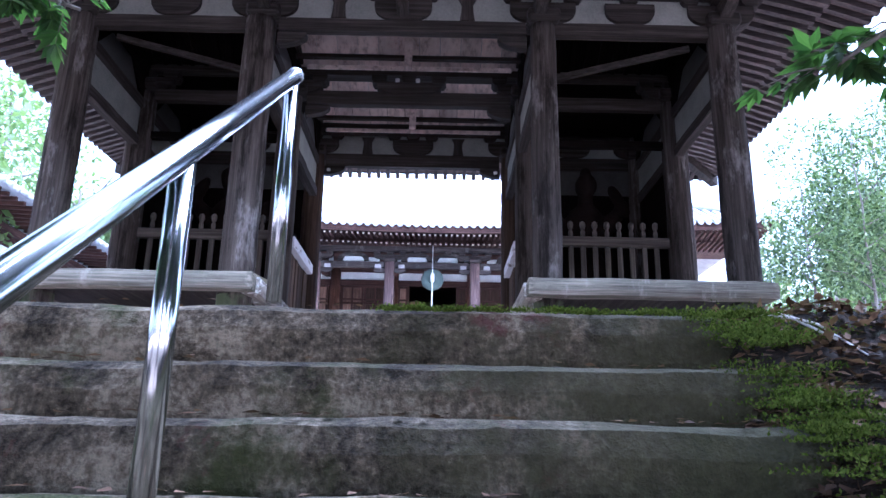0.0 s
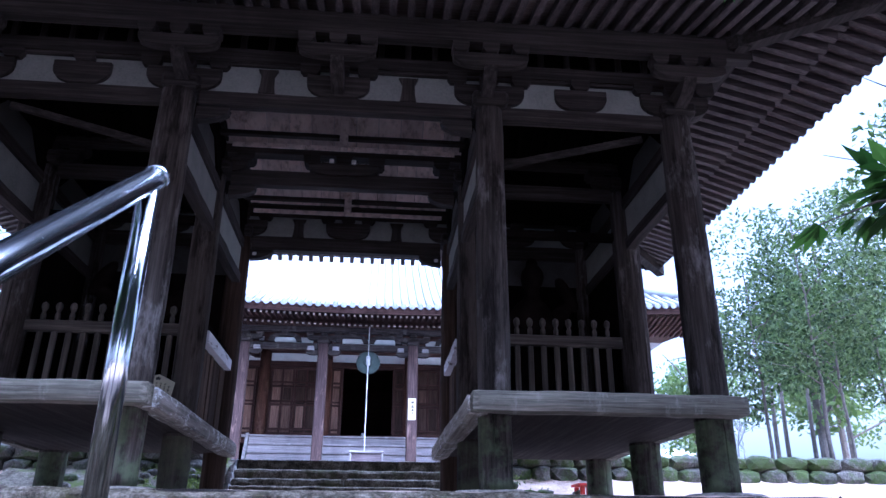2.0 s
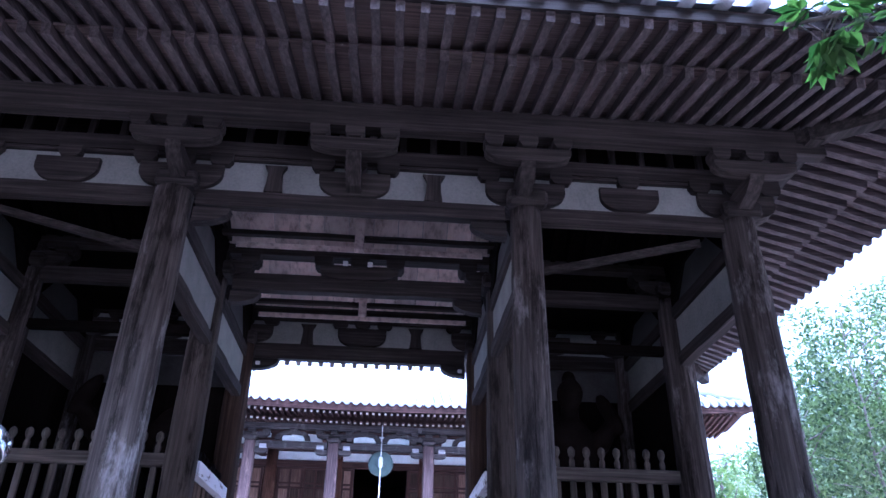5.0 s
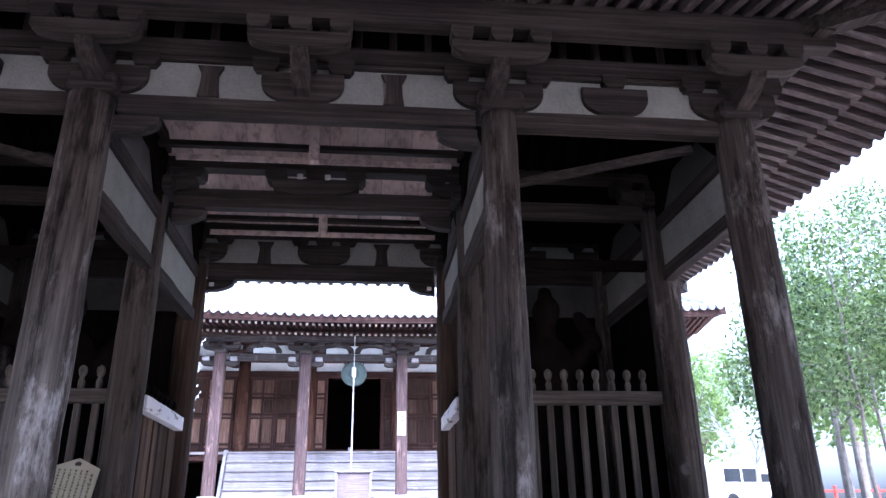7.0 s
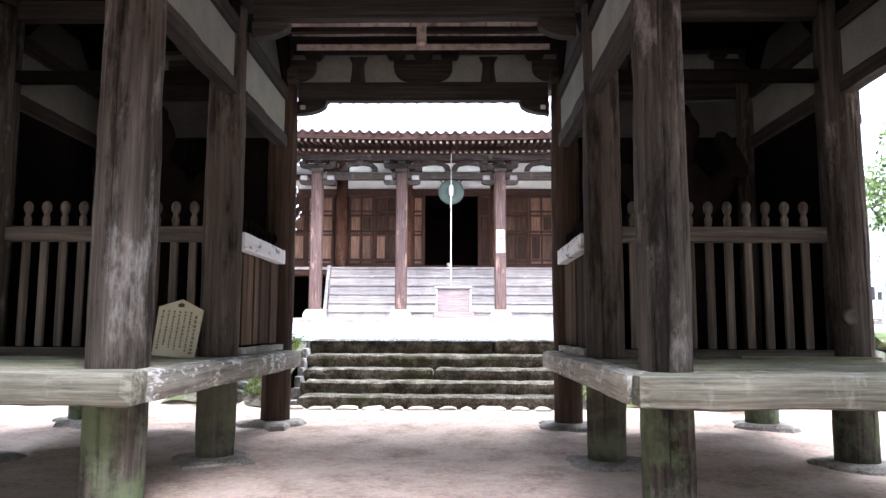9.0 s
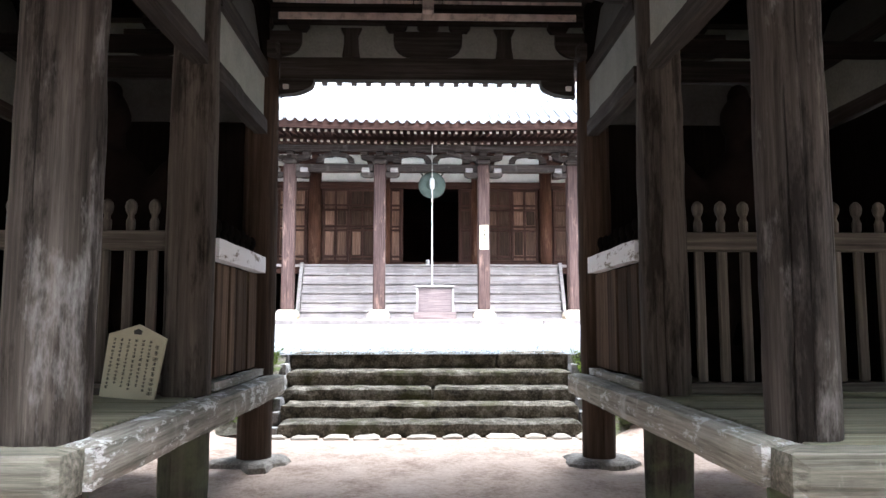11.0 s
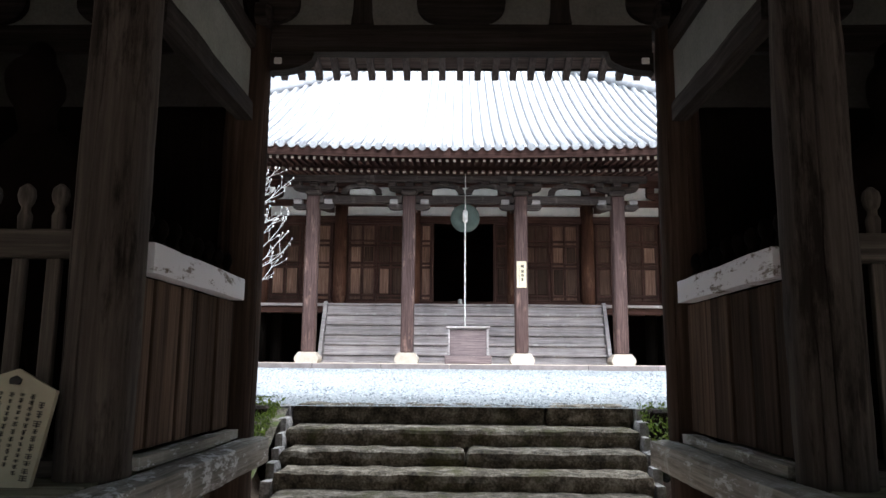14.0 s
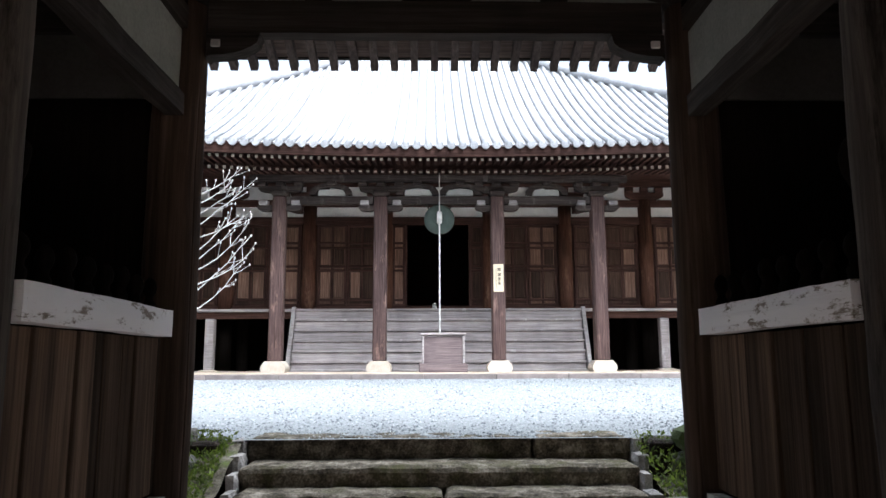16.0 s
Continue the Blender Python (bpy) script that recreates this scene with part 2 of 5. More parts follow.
def plain(name, col, rough=0.6, metal=0.0, vary=0.25, scale=6.0, gloss=0.3):
    m, nt, b = base_material(name, rough, metal)
    b.inputs["Specular IOR Level"].default_value = gloss
    n = noise_of(nt, place_vec(nt), scale, 5, 0.65)
    lo, hi = tuple(c * (1 - vary) for c in col), tuple(min(1, c * (1 + vary)) for c in col)
    nt.links.new(ramp(nt, [(0.3, lo), (0.7, hi)], n), b.inputs["Base Color"])
    return m


FRIEZE = speckled("dingy_lime_plaster", [(0.3, (0.1377, 0.1406, 0.1262)), (0.55, (0.218, 0.2238, 0.2008)), (0.8, (0.2869, 0.2897, 0.2668))], 2.5, 0.9, 0.15, 0.006)
STEEL = plain("polished_steel", (0.62, 0.64, 0.66), 0.16, 1.0, 0.06)
BRONZE = plain("verdigris_bronze", (0.07, 0.09, 0.078), 0.8, 0.1)
ROPE = plain("white_cotton_rope", (0.6, 0.585, 0.56), 0.9)
IRON = plain("dark_iron", (0.05, 0.045, 0.04), 0.6, 0.6)
PAPER = plain("cream_notice_board", (0.7, 0.6, 0.43), 0.8, 0.0, 0.08)
SIGNWOOD = plain("pale_signboard_wood", (0.34, 0.315, 0.225), 0.8, 0.0, 0.14, 3.0)
TANEND = plain("faded_rafter_end", (0.3, 0.26, 0.22), 0.85, 0.0, 0.5, 9.0)
INK = plain("black_ink", (0.03, 0.028, 0.025), 0.8)
CHALK = plain("white_painted_end", (0.7, 0.68, 0.65), 0.85)
RED = plain("vermilion_paint", (0.5, 0.05, 0.035), 0.55)
WHITECAR = plain("white_car_paint", (0.75, 0.76, 0.78), 0.25, 0.0, 0.03)
GLASSY = plain("tinted_window", (0.03, 0.035, 0.04), 0.08, 0.0, 0.1)
TYRE = plain("tyre_rubber", (0.025, 0.025, 0.026), 0.8)
# Figure wood near black: the shade of the bay is in this colour.
SHADEFIGURE = plain("unlit_old_figure_wood", (0.008, 0.006, 0.005), 0.95, 0.0, 0.4, 4.0, 0.02)
ROOFMETAL = plain("pale_sheet_roof", (0.6, 0.64, 0.66), 0.4, 0.2, 0.08)


def leafy(name, lo, hi, through_light=0.35, rough=0.5, gloss=0.3):
    m, nt, b = base_material(name, rough)
    b.inputs["Specular IOR Level"].default_value = gloss
    g = nt.nodes.new("ShaderNodeNewGeometry")
    col = ramp(nt, [(0.0, lo), (1.0, hi)], g.outputs["Random Per Island"])
    nt.links.new(col, b.inputs["Base Color"])
    t = nt.nodes.new("ShaderNodeBsdfTranslucent")
    nt.links.new(mixed(nt, 1.0, col, (1.3, 1.5, 0.7), "MULTIPLY"), t.inputs[0])
    mx = nt.nodes.new("ShaderNodeMixShader")
    mx.inputs[0].default_value = through_light
    nt.links.new(b.outputs[0], mx.inputs[1])
    nt.links.new(t.outputs[0], mx.inputs[2])
    nt.links.new(mx.outputs[0], nt.nodes["Material Output"].inputs[0])
    return m


MAPLE = leafy("maple_leaf", (0.022, 0.052, 0.016), (0.09, 0.16, 0.045), 0.42)
LEAF = leafy("evergreen_leaf", (0.02, 0.042, 0.018), (0.095, 0.128, 0.06), 0.28)
GARDENLEAF = leafy("garden_leaf", (0.025, 0.045, 0.018), (0.15, 0.19, 0.09), 0.35)
PALELEAF = leafy("pale_hill_leaf", (0.07, 0.11, 0.04), (0.17, 0.22, 0.09), 0.35)
DRYLEAF = leafy("dry_fallen_leaf", (0.02, 0.01, 0.006), (0.2, 0.125, 0.085), 0.1, 0.8, 0.1)
MOSSLEAF = leafy("moss_tuft", (0.028, 0.042, 0.008), (0.115, 0.14, 0.028), 0.2, 1.0, 0.0)


# ---- mesh helpers ----
def link(name, bm, material, parent=None, label="", smooth=False):
    me = bpy.data.meshes.new(name)
    bm.to_mesh(me)
    bm.free()
    me.materials.append(material)
    if smooth:
        for p in me.polygons:
            p.use_smooth = True
    ob = new(name, me)
    ob.parent = parent
    if label:
        ob["label"] = label
    return ob


def part(name, bm, material, parent, label="", smooth=False):
    return link(name, bm, material, parent, label, smooth)


def share(ob, m, parent=None):
    """Another piece on the same mesh."""
    o = new(ob.name.split(".")[0], ob.data)
    o.matrix_basis = m
    o.parent = parent or ob.parent
    return o


def thing(name, label, category, group="", kind=""):
    return tagged(new(name), label, category, group, kind)


def add_box(bm, x0, x1, y0, y1, z0, z1, bev=0.0):
    vs = [bm.verts.new((x, y, z)) for z in (z0, z1) for y in (y0, y1) for x in (x0, x1)]
    fs = [bm.faces.new([vs[i] for i in f]) for f in ((0, 2, 3, 1), (4, 5, 7, 6), (0, 1, 5, 4), (2, 6, 7, 3), (0, 4, 6, 2), (1, 3, 7, 5))]
    if bev:
        es = list({e for f in fs for e in f.edges})
        bmesh.ops.bevel(bm, geom=es, offset=bev, segments=1, affect="EDGES", profile=0.5)
    return vs


def boxed(x0, x1, y0, y1, z0, z1, bev=0.012):
    bm = bmesh.new()
    add_box(bm, x0, x1, y0, y1, z0, z1, bev)
    return bm


def rough_box(x0, x1, y0, y1, z0, z1, cell=0.12, amp=0.012, seed=0, freq=2.5):
    """A block with worn, uneven faces."""
    bm = bmesh.new()
    size = (x1 - x0, y1 - y0, z1 - z0)
    n = [max(1, min(60, round(s / cell))) for s in size]
    bmesh.ops.create_cube(bm, size=1.0)
    for ax in range(3):
        if n[ax] > 1:
            es = [e for e in bm.edges if abs(abs((e.verts[0].co - e.verts[1].co)[ax]) - 1) < 1e-4]
            bmesh.ops.subdivide_edges(bm, edges=es, cuts=n[ax] - 1, use_grid_fill=True)
    for v in bm.verts:
        u = v.co.copy()
        edge = sum(1 for a in range(3) if abs(abs(u[a]) - 0.5) < 1e-4)
        p = Vector((x0 + (u.x + 0.5) * size[0], y0 + (u.y + 0.5) * size[1], z0 + (u.z + 0.5) * size[2]))
        d = noise.noise_vector(p * freq + Vector((seed * 7.3, 0, 0))) * amp + noise.noise_vector(p * freq * 4 + Vector((seed, 3, 0))) * amp * 0.4
        if edge >= 2:
            c = Vector(((x0 + x1) / 2, (y0 + y1) / 2, (z0 + z1) / 2))
            q = Vector([-(amp * 1.3) * math.copysign(1, u[a]) if abs(abs(u[a]) - 0.5) < 1e-4 else 0 for a in range(3)])
            d += q
        v.co = p + d
    return bm


def lathe(bm, profile, segs=24, centre=(0, 0, 0), wobble=0.0, seed=0.0):
    """A turned shape from (radius, height) pairs, closed at both ends."""
    rings = []
    for r, z in profile:
        ring = []
        for i in range(segs):
            a = 2 * math.pi * i / segs
            k = r * (1 + wobble * noise.noise(Vector((math.cos(a) * 1.5 + seed, math.sin(a) * 1.5, z * 0.8))))
            ring.append(bm.verts.new((centre[0] + k * math.cos(a), centre[1] + k * math.sin(a), centre[2] + z)))
        rings.append(ring)
    for a, b in zip(rings, rings[1:]):
        for i in range(segs):
            bm.faces.new((a[i], a[(i + 1) % segs], b[(i + 1) % segs], b[i]))
    bm.faces.new(rings[0][::-1])
    bm.faces.new(rings[-1])
    return bm


def prism(bm, outline, axis, a, b):
    """An outline of (u, v) pairs pushed from a to b along one axis: 'y' takes u as x, 'x' takes u as y; v is z."""
    def at(u, v, w):
        return (u, w, v) if axis == "y" else (w, u, v)
    front = [bm.verts.new(at(u, v, a)) for u, v in outline]
    back = [bm.verts.new(at(u, v, b)) for u, v in outline]
    bm.faces.new(front)
    bm.faces.new(back[::-1])
    n = len(outline)
    for i in range(n):
        bm.faces.new((front[i], back[i], back[(i + 1) % n], front[(i + 1) % n]))
    bmesh.ops.recalc_face_normals(bm, faces=bm.faces[:])
    return bm


def beam_between(bm, p, q, w, h):
    """A squared bar from p to q, w wide and h high, hung below the line."""
    p, q = Vector(p), Vector(q)
    d = (q - p).normalized()
    side = d.cross(Vector((0, 0, 1)))
    side = side.normalized() if side.length > 1e-3 else Vector((1, 0, 0))
    up = side.cross(d).normalized()
    vs = []
    for o in (p, q):
        for s, u in ((-1, 0), (1, 0), (1, 1), (-1, 1)):
            vs.append(bm.verts.new(o + side * s * w / 2 + up * u * h))
    for f in ((3, 2, 1, 0), (4, 5, 6, 7), (0, 1, 5, 4), (1, 2, 6, 5), (2, 3, 7, 6), (3, 0, 4, 7)):
        bm.faces.new([vs[i] for i in f])


def tube(bm, points, radii, segs=8):
    points = [Vector(p) for p in points]
    rings = []
    for i, p in enumerate(points):
        d = (points[min(i + 1, len(points) - 1)] - points[max(i - 1, 0)]).normalized()
        s = d.cross(Vector((0.3, 0.9, 0.31))).normalized()
        u = s.cross(d)
        r = radii[i] if isinstance(radii, (list, tuple)) else radii
        rings.append([bm.verts.new(p + (s * math.cos(2 * math.pi * k / segs) + u * math.sin(2 * math.pi * k / segs)) * r) for k in range(segs)])
    for a, b in zip(rings, rings[1:]):
        for i in range(segs):
            bm.faces.new((a[i], b[i], b[(i + 1) % segs], a[(i + 1) % segs]))
    bm.faces.new(rings[0])
    bm.faces.new(rings[-1][::-1])


def boat(w0, w1, z0, z1, cx, n=6):
    """The outline of a bracket arm: narrow foot, curved shoulders, wide top."""
    pts = []
    for i in range(n + 1):
        t = i / n
        pts.append((cx + w0 / 2 + (w1 - w0) / 2 * math.sin(t * math.pi / 2), z0 + (z1 - z0) * 0.62 * (1 - math.cos(t * math.pi / 2))))
    pts.append((cx + w1 / 2, z1))
    return pts + [(2 * cx - u, v) for u, v in reversed(pts)]


# ---- ground ----
STAIR_Y, STAIR_Z, RISE, TREAD = -4.97, -0.5, 0.205, 0.33


def ground_z(x, y):
    """Height of the bare ground."""
    if y < -4.5:
        z = max(-0.5 + (y + 4.97) * 0.64, -2.75) - 0.35
        return z if y < -5.1 else -0.9 + max(0.0, y + 4.8) / 0.3 * 0.38
    if y < -1.7:
        return -0.52 + (y + 5.1) / 3.4 * 0.14
    if y < -0.5:
        return -0.38 + (y + 1.7) / 1.2 * 0.26
    if y < 5.0:
        return -0.12 * min(1.0, (5.0 - y) / 2.6) + 0.02 * noise.noise(Vector((x * 0.8, y * 0.8, 5)))
    inside = abs(x) < 2.3
    if y < 7.1:
        return 0.0 if inside else (y - 5.0) / 2.1 * 0.8
    return 0.82 + (min(y, 17.7) - 7.1) / 10.6 * 0.36


def axis_cuts(lo, hi, step, far):
    a = list(np.arange(lo, hi + 1e-6, step))
    d, out, low = step, [], []
    v = hi
    while v < far:
        d *= 1.5
        v += d
        out.append(min(v, far))
    v, d = lo, step
    while v > -far:
        d *= 1.5
        v -= d
        low.append(max(v, -far))
    return low[::-1] + a + out


bm = bmesh.new()
xs, ys = axis_cuts(-9, 9, 0.3, 900), axis_cuts(-11.1, 18.9, 0.15, 900)
grid = [[bm.verts.new((x, y, ground_z(x, y))) for x in xs] for y in ys]
for r0, r1 in zip(grid, grid[1:]):
    for i in range(len(xs) - 1):
        bm.faces.new((r0[i], r0[i + 1], r1[i + 1], r1[i]))
ground = tagged(link("ground", bm, EARTH, smooth=True), "pale trodden earth around the gate", "ground", kind="structure")

bm = bmesh.new()
gx, gy = np.linspace(-16, 16, 41), np.linspace(7.0, 17.75, 20)
grid = [[bm.verts.new((x, y, ground_z(0, max(y, 7.1)) + 0.035 + 0.015 * noise.noise(Vector((x, y, 0))))) for x in gx] for y in gy]
for r0, r1 in zip(grid, grid[1:]):
    for i in range(len(gx) - 1):
        bm.faces.new((r0[i], r0[i + 1], r1[i + 1], r1[i]))
court = tagged(link("gravel_court", bm, GRAVEL), "raked pale grey gravel court before the hall", "gravel", kind="structure")

# ---- gate ----
CX, OX, R = 1.65, 3.87, 0.185
ROWY = (0.1, 2.04, 4.0)
PLAT = 0.79
gate = thing("temple_gate", "weathered three-bay timber temple gate with tiled roof and raised side floors", "gate")


def gate_column(x, y, seed):
    bm = bmesh.new()
    R = {(-CX, 0.1): 0.19, (CX, 0.1): 0.16, (-CX, 2.04): 0.168, (CX, 2.04): 0.168, (-CX, 4.0): 0.165, (CX, 4.0): 0.162}.get((x, y), 0.182)
    x += {(-CX, 0.1): -0.07, (CX, 0.1): 0.05, (-CX, 2.04): -0.07, (CX, 2.04): 0.07, (-CX, 4.0): -0.02, (CX, 4.0): 0.035}.get((x, y), 0.0)
    # drying cracks that wander along the shaft, hollows where the surface has rotted away
    cracks = [(random.uniform(-1.95, -1.15), 0.1, random.uniform(3.2, 3.9), 0.05), (random.uniform(-2.7, -2.1), random.uniform(0.2, 1.4), random.uniform(2.2, 3.6), 0.03), (random.uniform(-1.0, -0.3), random.uniform(0.6, 1.8), random.uniform(2.6, 3.8), 0.03)]
    rings = []
    for k in range(49):
        z = -0.08 + 4.1 * k / 48
        r0 = R * np.interp(z, (0, 1.2, 2.2, 4.02), (1.0, 1.03, 1.02, 0.95))
        ring = [(2 * math.pi * i / 36 - math.pi, 0.0) for i in range(36)]
        for a, lo, hi, deep in cracks:
            m_ = a + 0.1 * noise.noise(Vector((seed, a, z * 0.8)))
            deep = deep if lo < z < hi else 0.0
            ring += [(m_ - 0.035, 0.0), (m_, deep), (m_ + 0.035, 0.0)]
        row = []
        for d, cut in sorted(ring):
            q = Vector((math.cos(d), math.sin(d), 0))
            r = r0 * (1 + 0.05 * noise.noise(Vector((q.x * 1.5 + seed, q.y * 1.5, z * 0.8))))
            r -= cut + 0.022 * max(0.0, noise.noise(Vector((q.x * 1.4 + seed, q.y * 1.4, z * 1.7))) - 0.15) + 0.006 * noise.noise(Vector((q.x * 3, q.y * 3 + seed, z * 4)))
            row.append(bm.verts.new((x + q.x * r, y + q.y * r, z)))
        rings.append(row)
    for ra, rb in zip(rings, rings[1:]):
        for i in range(len(ra)):
            j_ = (i + 1) % len(ra)
            bm.faces.new((ra[i], ra[j_], rb[j_], rb[i]))
    bm.faces.new(rings[0][::-1])
    bm.faces.new(rings[-1])
    c = part("column", bm, {ROWY[0]: POST, ROWY[1]: MIDPOST}.get(y, REARPOST) if abs(x) < 3 else POST, gate, "round weathered column with drying cracks", True)
    bm = bmesh.new()
    lathe(bm, [(0.34, -0.1), (0.37, -0.02), (0.35, 0.022), (0.3, 0.045), (0.2, 0.052)], 17, (x, y, ground_z(x, y)), 0.5, seed + 4)
    part("base_stone", bm, FOOT, c)
    return c


for i, x in enumerate((-OX, -CX, CX, OX)):
    for j, y in enumerate(ROWY):
        gate_column(x, y, i * 3.1 + j * 1.7)

# head beams, frog-leg bands and brackets of the three rows
for j, (y, z0, z1) in enumerate(((0.1, 3.88, 4.06), (2.04, 3.9, 4.09), (4.0, 3.74, 3.98))):
    for xa, xb in ((-OX, -CX), (-CX, CX), (CX, OX)):
        part("head_beam", rough_box(xa + 0.15, xb - 0.15, y - 0.065, y + 0.065, z0, z1, 0.2, 0.006, j), GATE["x"], gate)
    zp = z1 + (0.27 if j == 1 else 0.38)
    if j != 1:
        for xa, xb in ((-OX, -CX), (-CX, CX), (CX, OX)):
            part("plaster_band", boxed(xa, xb, y - 0.03, y + 0.03, z1, z1 + 0.345, 0.0), FRIEZE, gate, "white plaster between the brackets")
            part("through_arm", boxed(xa, xb, y - 0.075, y + 0.075, z1 + 0.34, zp + 0.004, 0.008), GATE["x"], gate)
    face = y - 0.1
    spots = [(x, 0.36, 0.8, "c") for x in (-OX, -CX - 0.03, CX + 0.05, OX)] + [(0.0, 0.33, 0.7, "c")]
    if j != 1:
        spots += [(-0.78, 0.16, 0.2, "s"), (0.78, 0.16, 0.2, "s"), (-2.76, 0.2, 0.6, "b"), (2.76, 0.2, 0.6, "b")]
    else:
        spots = spots[:4] + [(0.0, 0.3, 0.95, "c")]
    for x, w0, w1, kind in spots:
        bm = bmesh.new()
        if kind == "s":
            prism(bm, [(x - 0.09, z1), (x + 0.09, z1), (x + 0.075, z1 + 0.1), (x + 0.07, z1 + 0.22), (x + 0.11, z1 + 0.3), (x - 0.11, z1 + 0.3), (x - 0.07, z1 + 0.22), (x - 0.075, z1 + 0.1)], "y", y - 0.07, y + 0.07)
            part("short_strut", bm, GATE["z"], gate)
            continue
        if kind == "c" and abs(x) > 1:
            bm2 = boxed(x - 0.2, x + 0.2, y - 0.2, y + 0.2, z1 - 0.04, z1 + 0.13, 0.035)
            part("bearing_block", bm2, GATE["x"], gate)
        prism(bm, boat(w0, w1, z1 + (0.0 if kind == "c" and abs(x) > 1 else 0), z1 + (0.18 if j == 1 else 0.26), x), "y", y - 0.085, y + 0.085)
        arm = part("bracket_arm", bm, GATE["x"], gate)
        for dx in (-0.5, 0.0, 0.5):
            if kind == "b" and dx:
                continue
            bx = x + dx * w1 * 0.92
            bm = bmesh.new()
            prism(bm, [(bx - 0.075, zp - 0.12), (bx + 0.075, zp - 0.12), (bx + 0.11, zp - 0.07), (bx + 0.11, zp + 0.01), (bx - 0.11, zp + 0.01), (bx - 0.11, zp - 0.07)], "y", y - 0.11, y + 0.11)
            part("block", bm, GATE["x"], arm)
    zw = 4.36 if j == 1 else zp
    part("wall_plate", rough_box(-OX - 0.5, OX + 0.5, y - 0.09, y + 0.09, zw, zw + (0.13 if j == 1 else 0.18), 0.4, 0.006, j), GATE["x"], gate)
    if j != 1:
        # Near-black board stands for the shade behind the studs.
        part("frieze_board", boxed(-OX, OX, y - 0.02, y + 0.02, zp + 0.18, 5.06, 0.0), SHADEWOOD["x"], gate)
        for x in np.arange(-OX + 0.3, OX, 0.31):
            part("frieze_stud", boxed(x - 0.035, x + 0.035, y - 0.06, y + 0.06, zp + 0.18, 4.93, 0.006), GATE["z"], gate)
    else:
        part("plaster_band", boxed(-CX, CX, y - 0.02, y + 0.02, z1, z1 + 0.05, 0.0), GATE["x"], gate)

# forward arms that carry the eave purlins, front and back
for y, s, z1 in ((0.1, -1, 4.06), (4.0, 1, 3.98)):
    yo = y + s * 0.5
    for x in (-OX, -CX, 0.0, CX, OX):
        bm = bmesh.new()
        prism(bm, [(y, z1 + 0.02), (y + s * 0.22, z1 + 0.02), (y + s * 0.4, z1 + 0.07), (y + s * 0.52, z1 + 0.15), (y + s * 0.56, z1 + 0.22), (y, z1 + 0.22)], "x", x - 0.07, x + 0.07)
        fore = part("forward_arm", bm, GATE["y"], gate)
        bm = bmesh.new()
        prism(bm, boat(0.24, 0.82, z1 + 0.2, z1 + 0.34, x), "y", yo - 0.06, yo + 0.06)
        part("bracket_arm", bm, GATE["x"], gate)
        for dx in (-0.33, 0.0, 0.33):
            bm = bmesh.new()
            bx, zb = x + dx, z1 + 0.34
            prism(bm, [(bx - 0.06, zb), (bx + 0.06, zb), (bx + 0.09, zb + 0.05), (bx + 0.09, zb + 0.12), (bx - 0.09, zb + 0.12), (bx - 0.09, zb + 0.05)], "y", yo - 0.09, yo + 0.09)
            part("block", bm, GATE["x"], fore)
    part("eave_purlin", rough_box(-OX - 0.75, OX + 0.75, yo - 0.08, yo + 0.08, z1 + 0.46, z1 + 0.76, 0.4, 0.006, 5), GATE["x"], gate)
for x, s in ((-OX, -1), (OX, 1)):
    part("eave_purlin", rough_box(x + s * 0.6 - 0.08, x + s * 0.6 + 0.08, -0.6, 4.7, 4.6, 4.78, 0.4, 0.006, 6), GATE["y"], gate)

# side beams with plaster panels between the rows
for x in (-OX, -CX, CX, OX):
    for ya, yb in ((0.1, 2.04), (2.04, 4.0)):
        a, b = ya + 0.15, yb - 0.15
        part("side_plaster", boxed(x - 0.025, x + 0.025, a, b, 3.3, 3.72, 0.0), FRIEZE, gate, "white plaster panel")
        part("tie_beam", rough_box(x - 0.075, x + 0.075, a, b, 3.13, 3.3, 0.15, 0.012, x + ya), GATE["y"], gate, "worn tie beam with flaking edge")
        part("upper_tie", rough_box(x - 0.07, x + 0.07, a, b, 3.72, 3.88, 0.2, 0.006, x), GATE["y"], gate)
        bm = bmesh.new()
        prism(bm, [(a - 0.1, 3.88), (a + 0.15, 3.88), (a + 0.5, 4.25), (b - 0.5, 4.25), (b - 0.15, 3.88), (b + 0.1, 3.88), (b + 0.1, 4.5), (a - 0.1, 4.5)], "x", x - 0.05, x + 0.05)
        part("curved_tie", bm, SHADEWOOD["y"], gate)
        part("upper_plaster", boxed(x - 0.02, x + 0.02, a, b, 3.88, 4.4, 0.0), SHADEPLASTER, gate)
        # Added board that stops light leaking in above the side ties.
        if abs(x) == OX:
            part("gable_board", boxed(x - 0.045, x - 0.021, ya, yb, 4.3, 5.06, 0.0), SHADEWOOD["y"], gate)

# carved bracket ends under the rear head beam
for x, s in ((-CX, 1), (CX, -1)):
    for y, zt in ((4.0, 3.74), (2.04, 3.88), (0.1, 3.85)):
        pts = [(x + s * 0.15, zt)]
        for k in range(7):
            t = k / 6
            pts.append((x + s * (0.5 - 0.02 * math.sin(t * 9)), zt - 0.0 - 0.11 * t) if k == 0 else (x + s * (0.5 - 0.33 * t ** 1.6), zt - 0.03 - 0.12 * math.sin(t * math.pi / 2)))
        pts.append((x + s * 0.15, zt - 0.17))
        bm = bmesh.new()
        prism(bm, pts, "y", y - 0.06, y + 0.06)
        part("carved_bracket_end", bm, GATE["x"], gate)

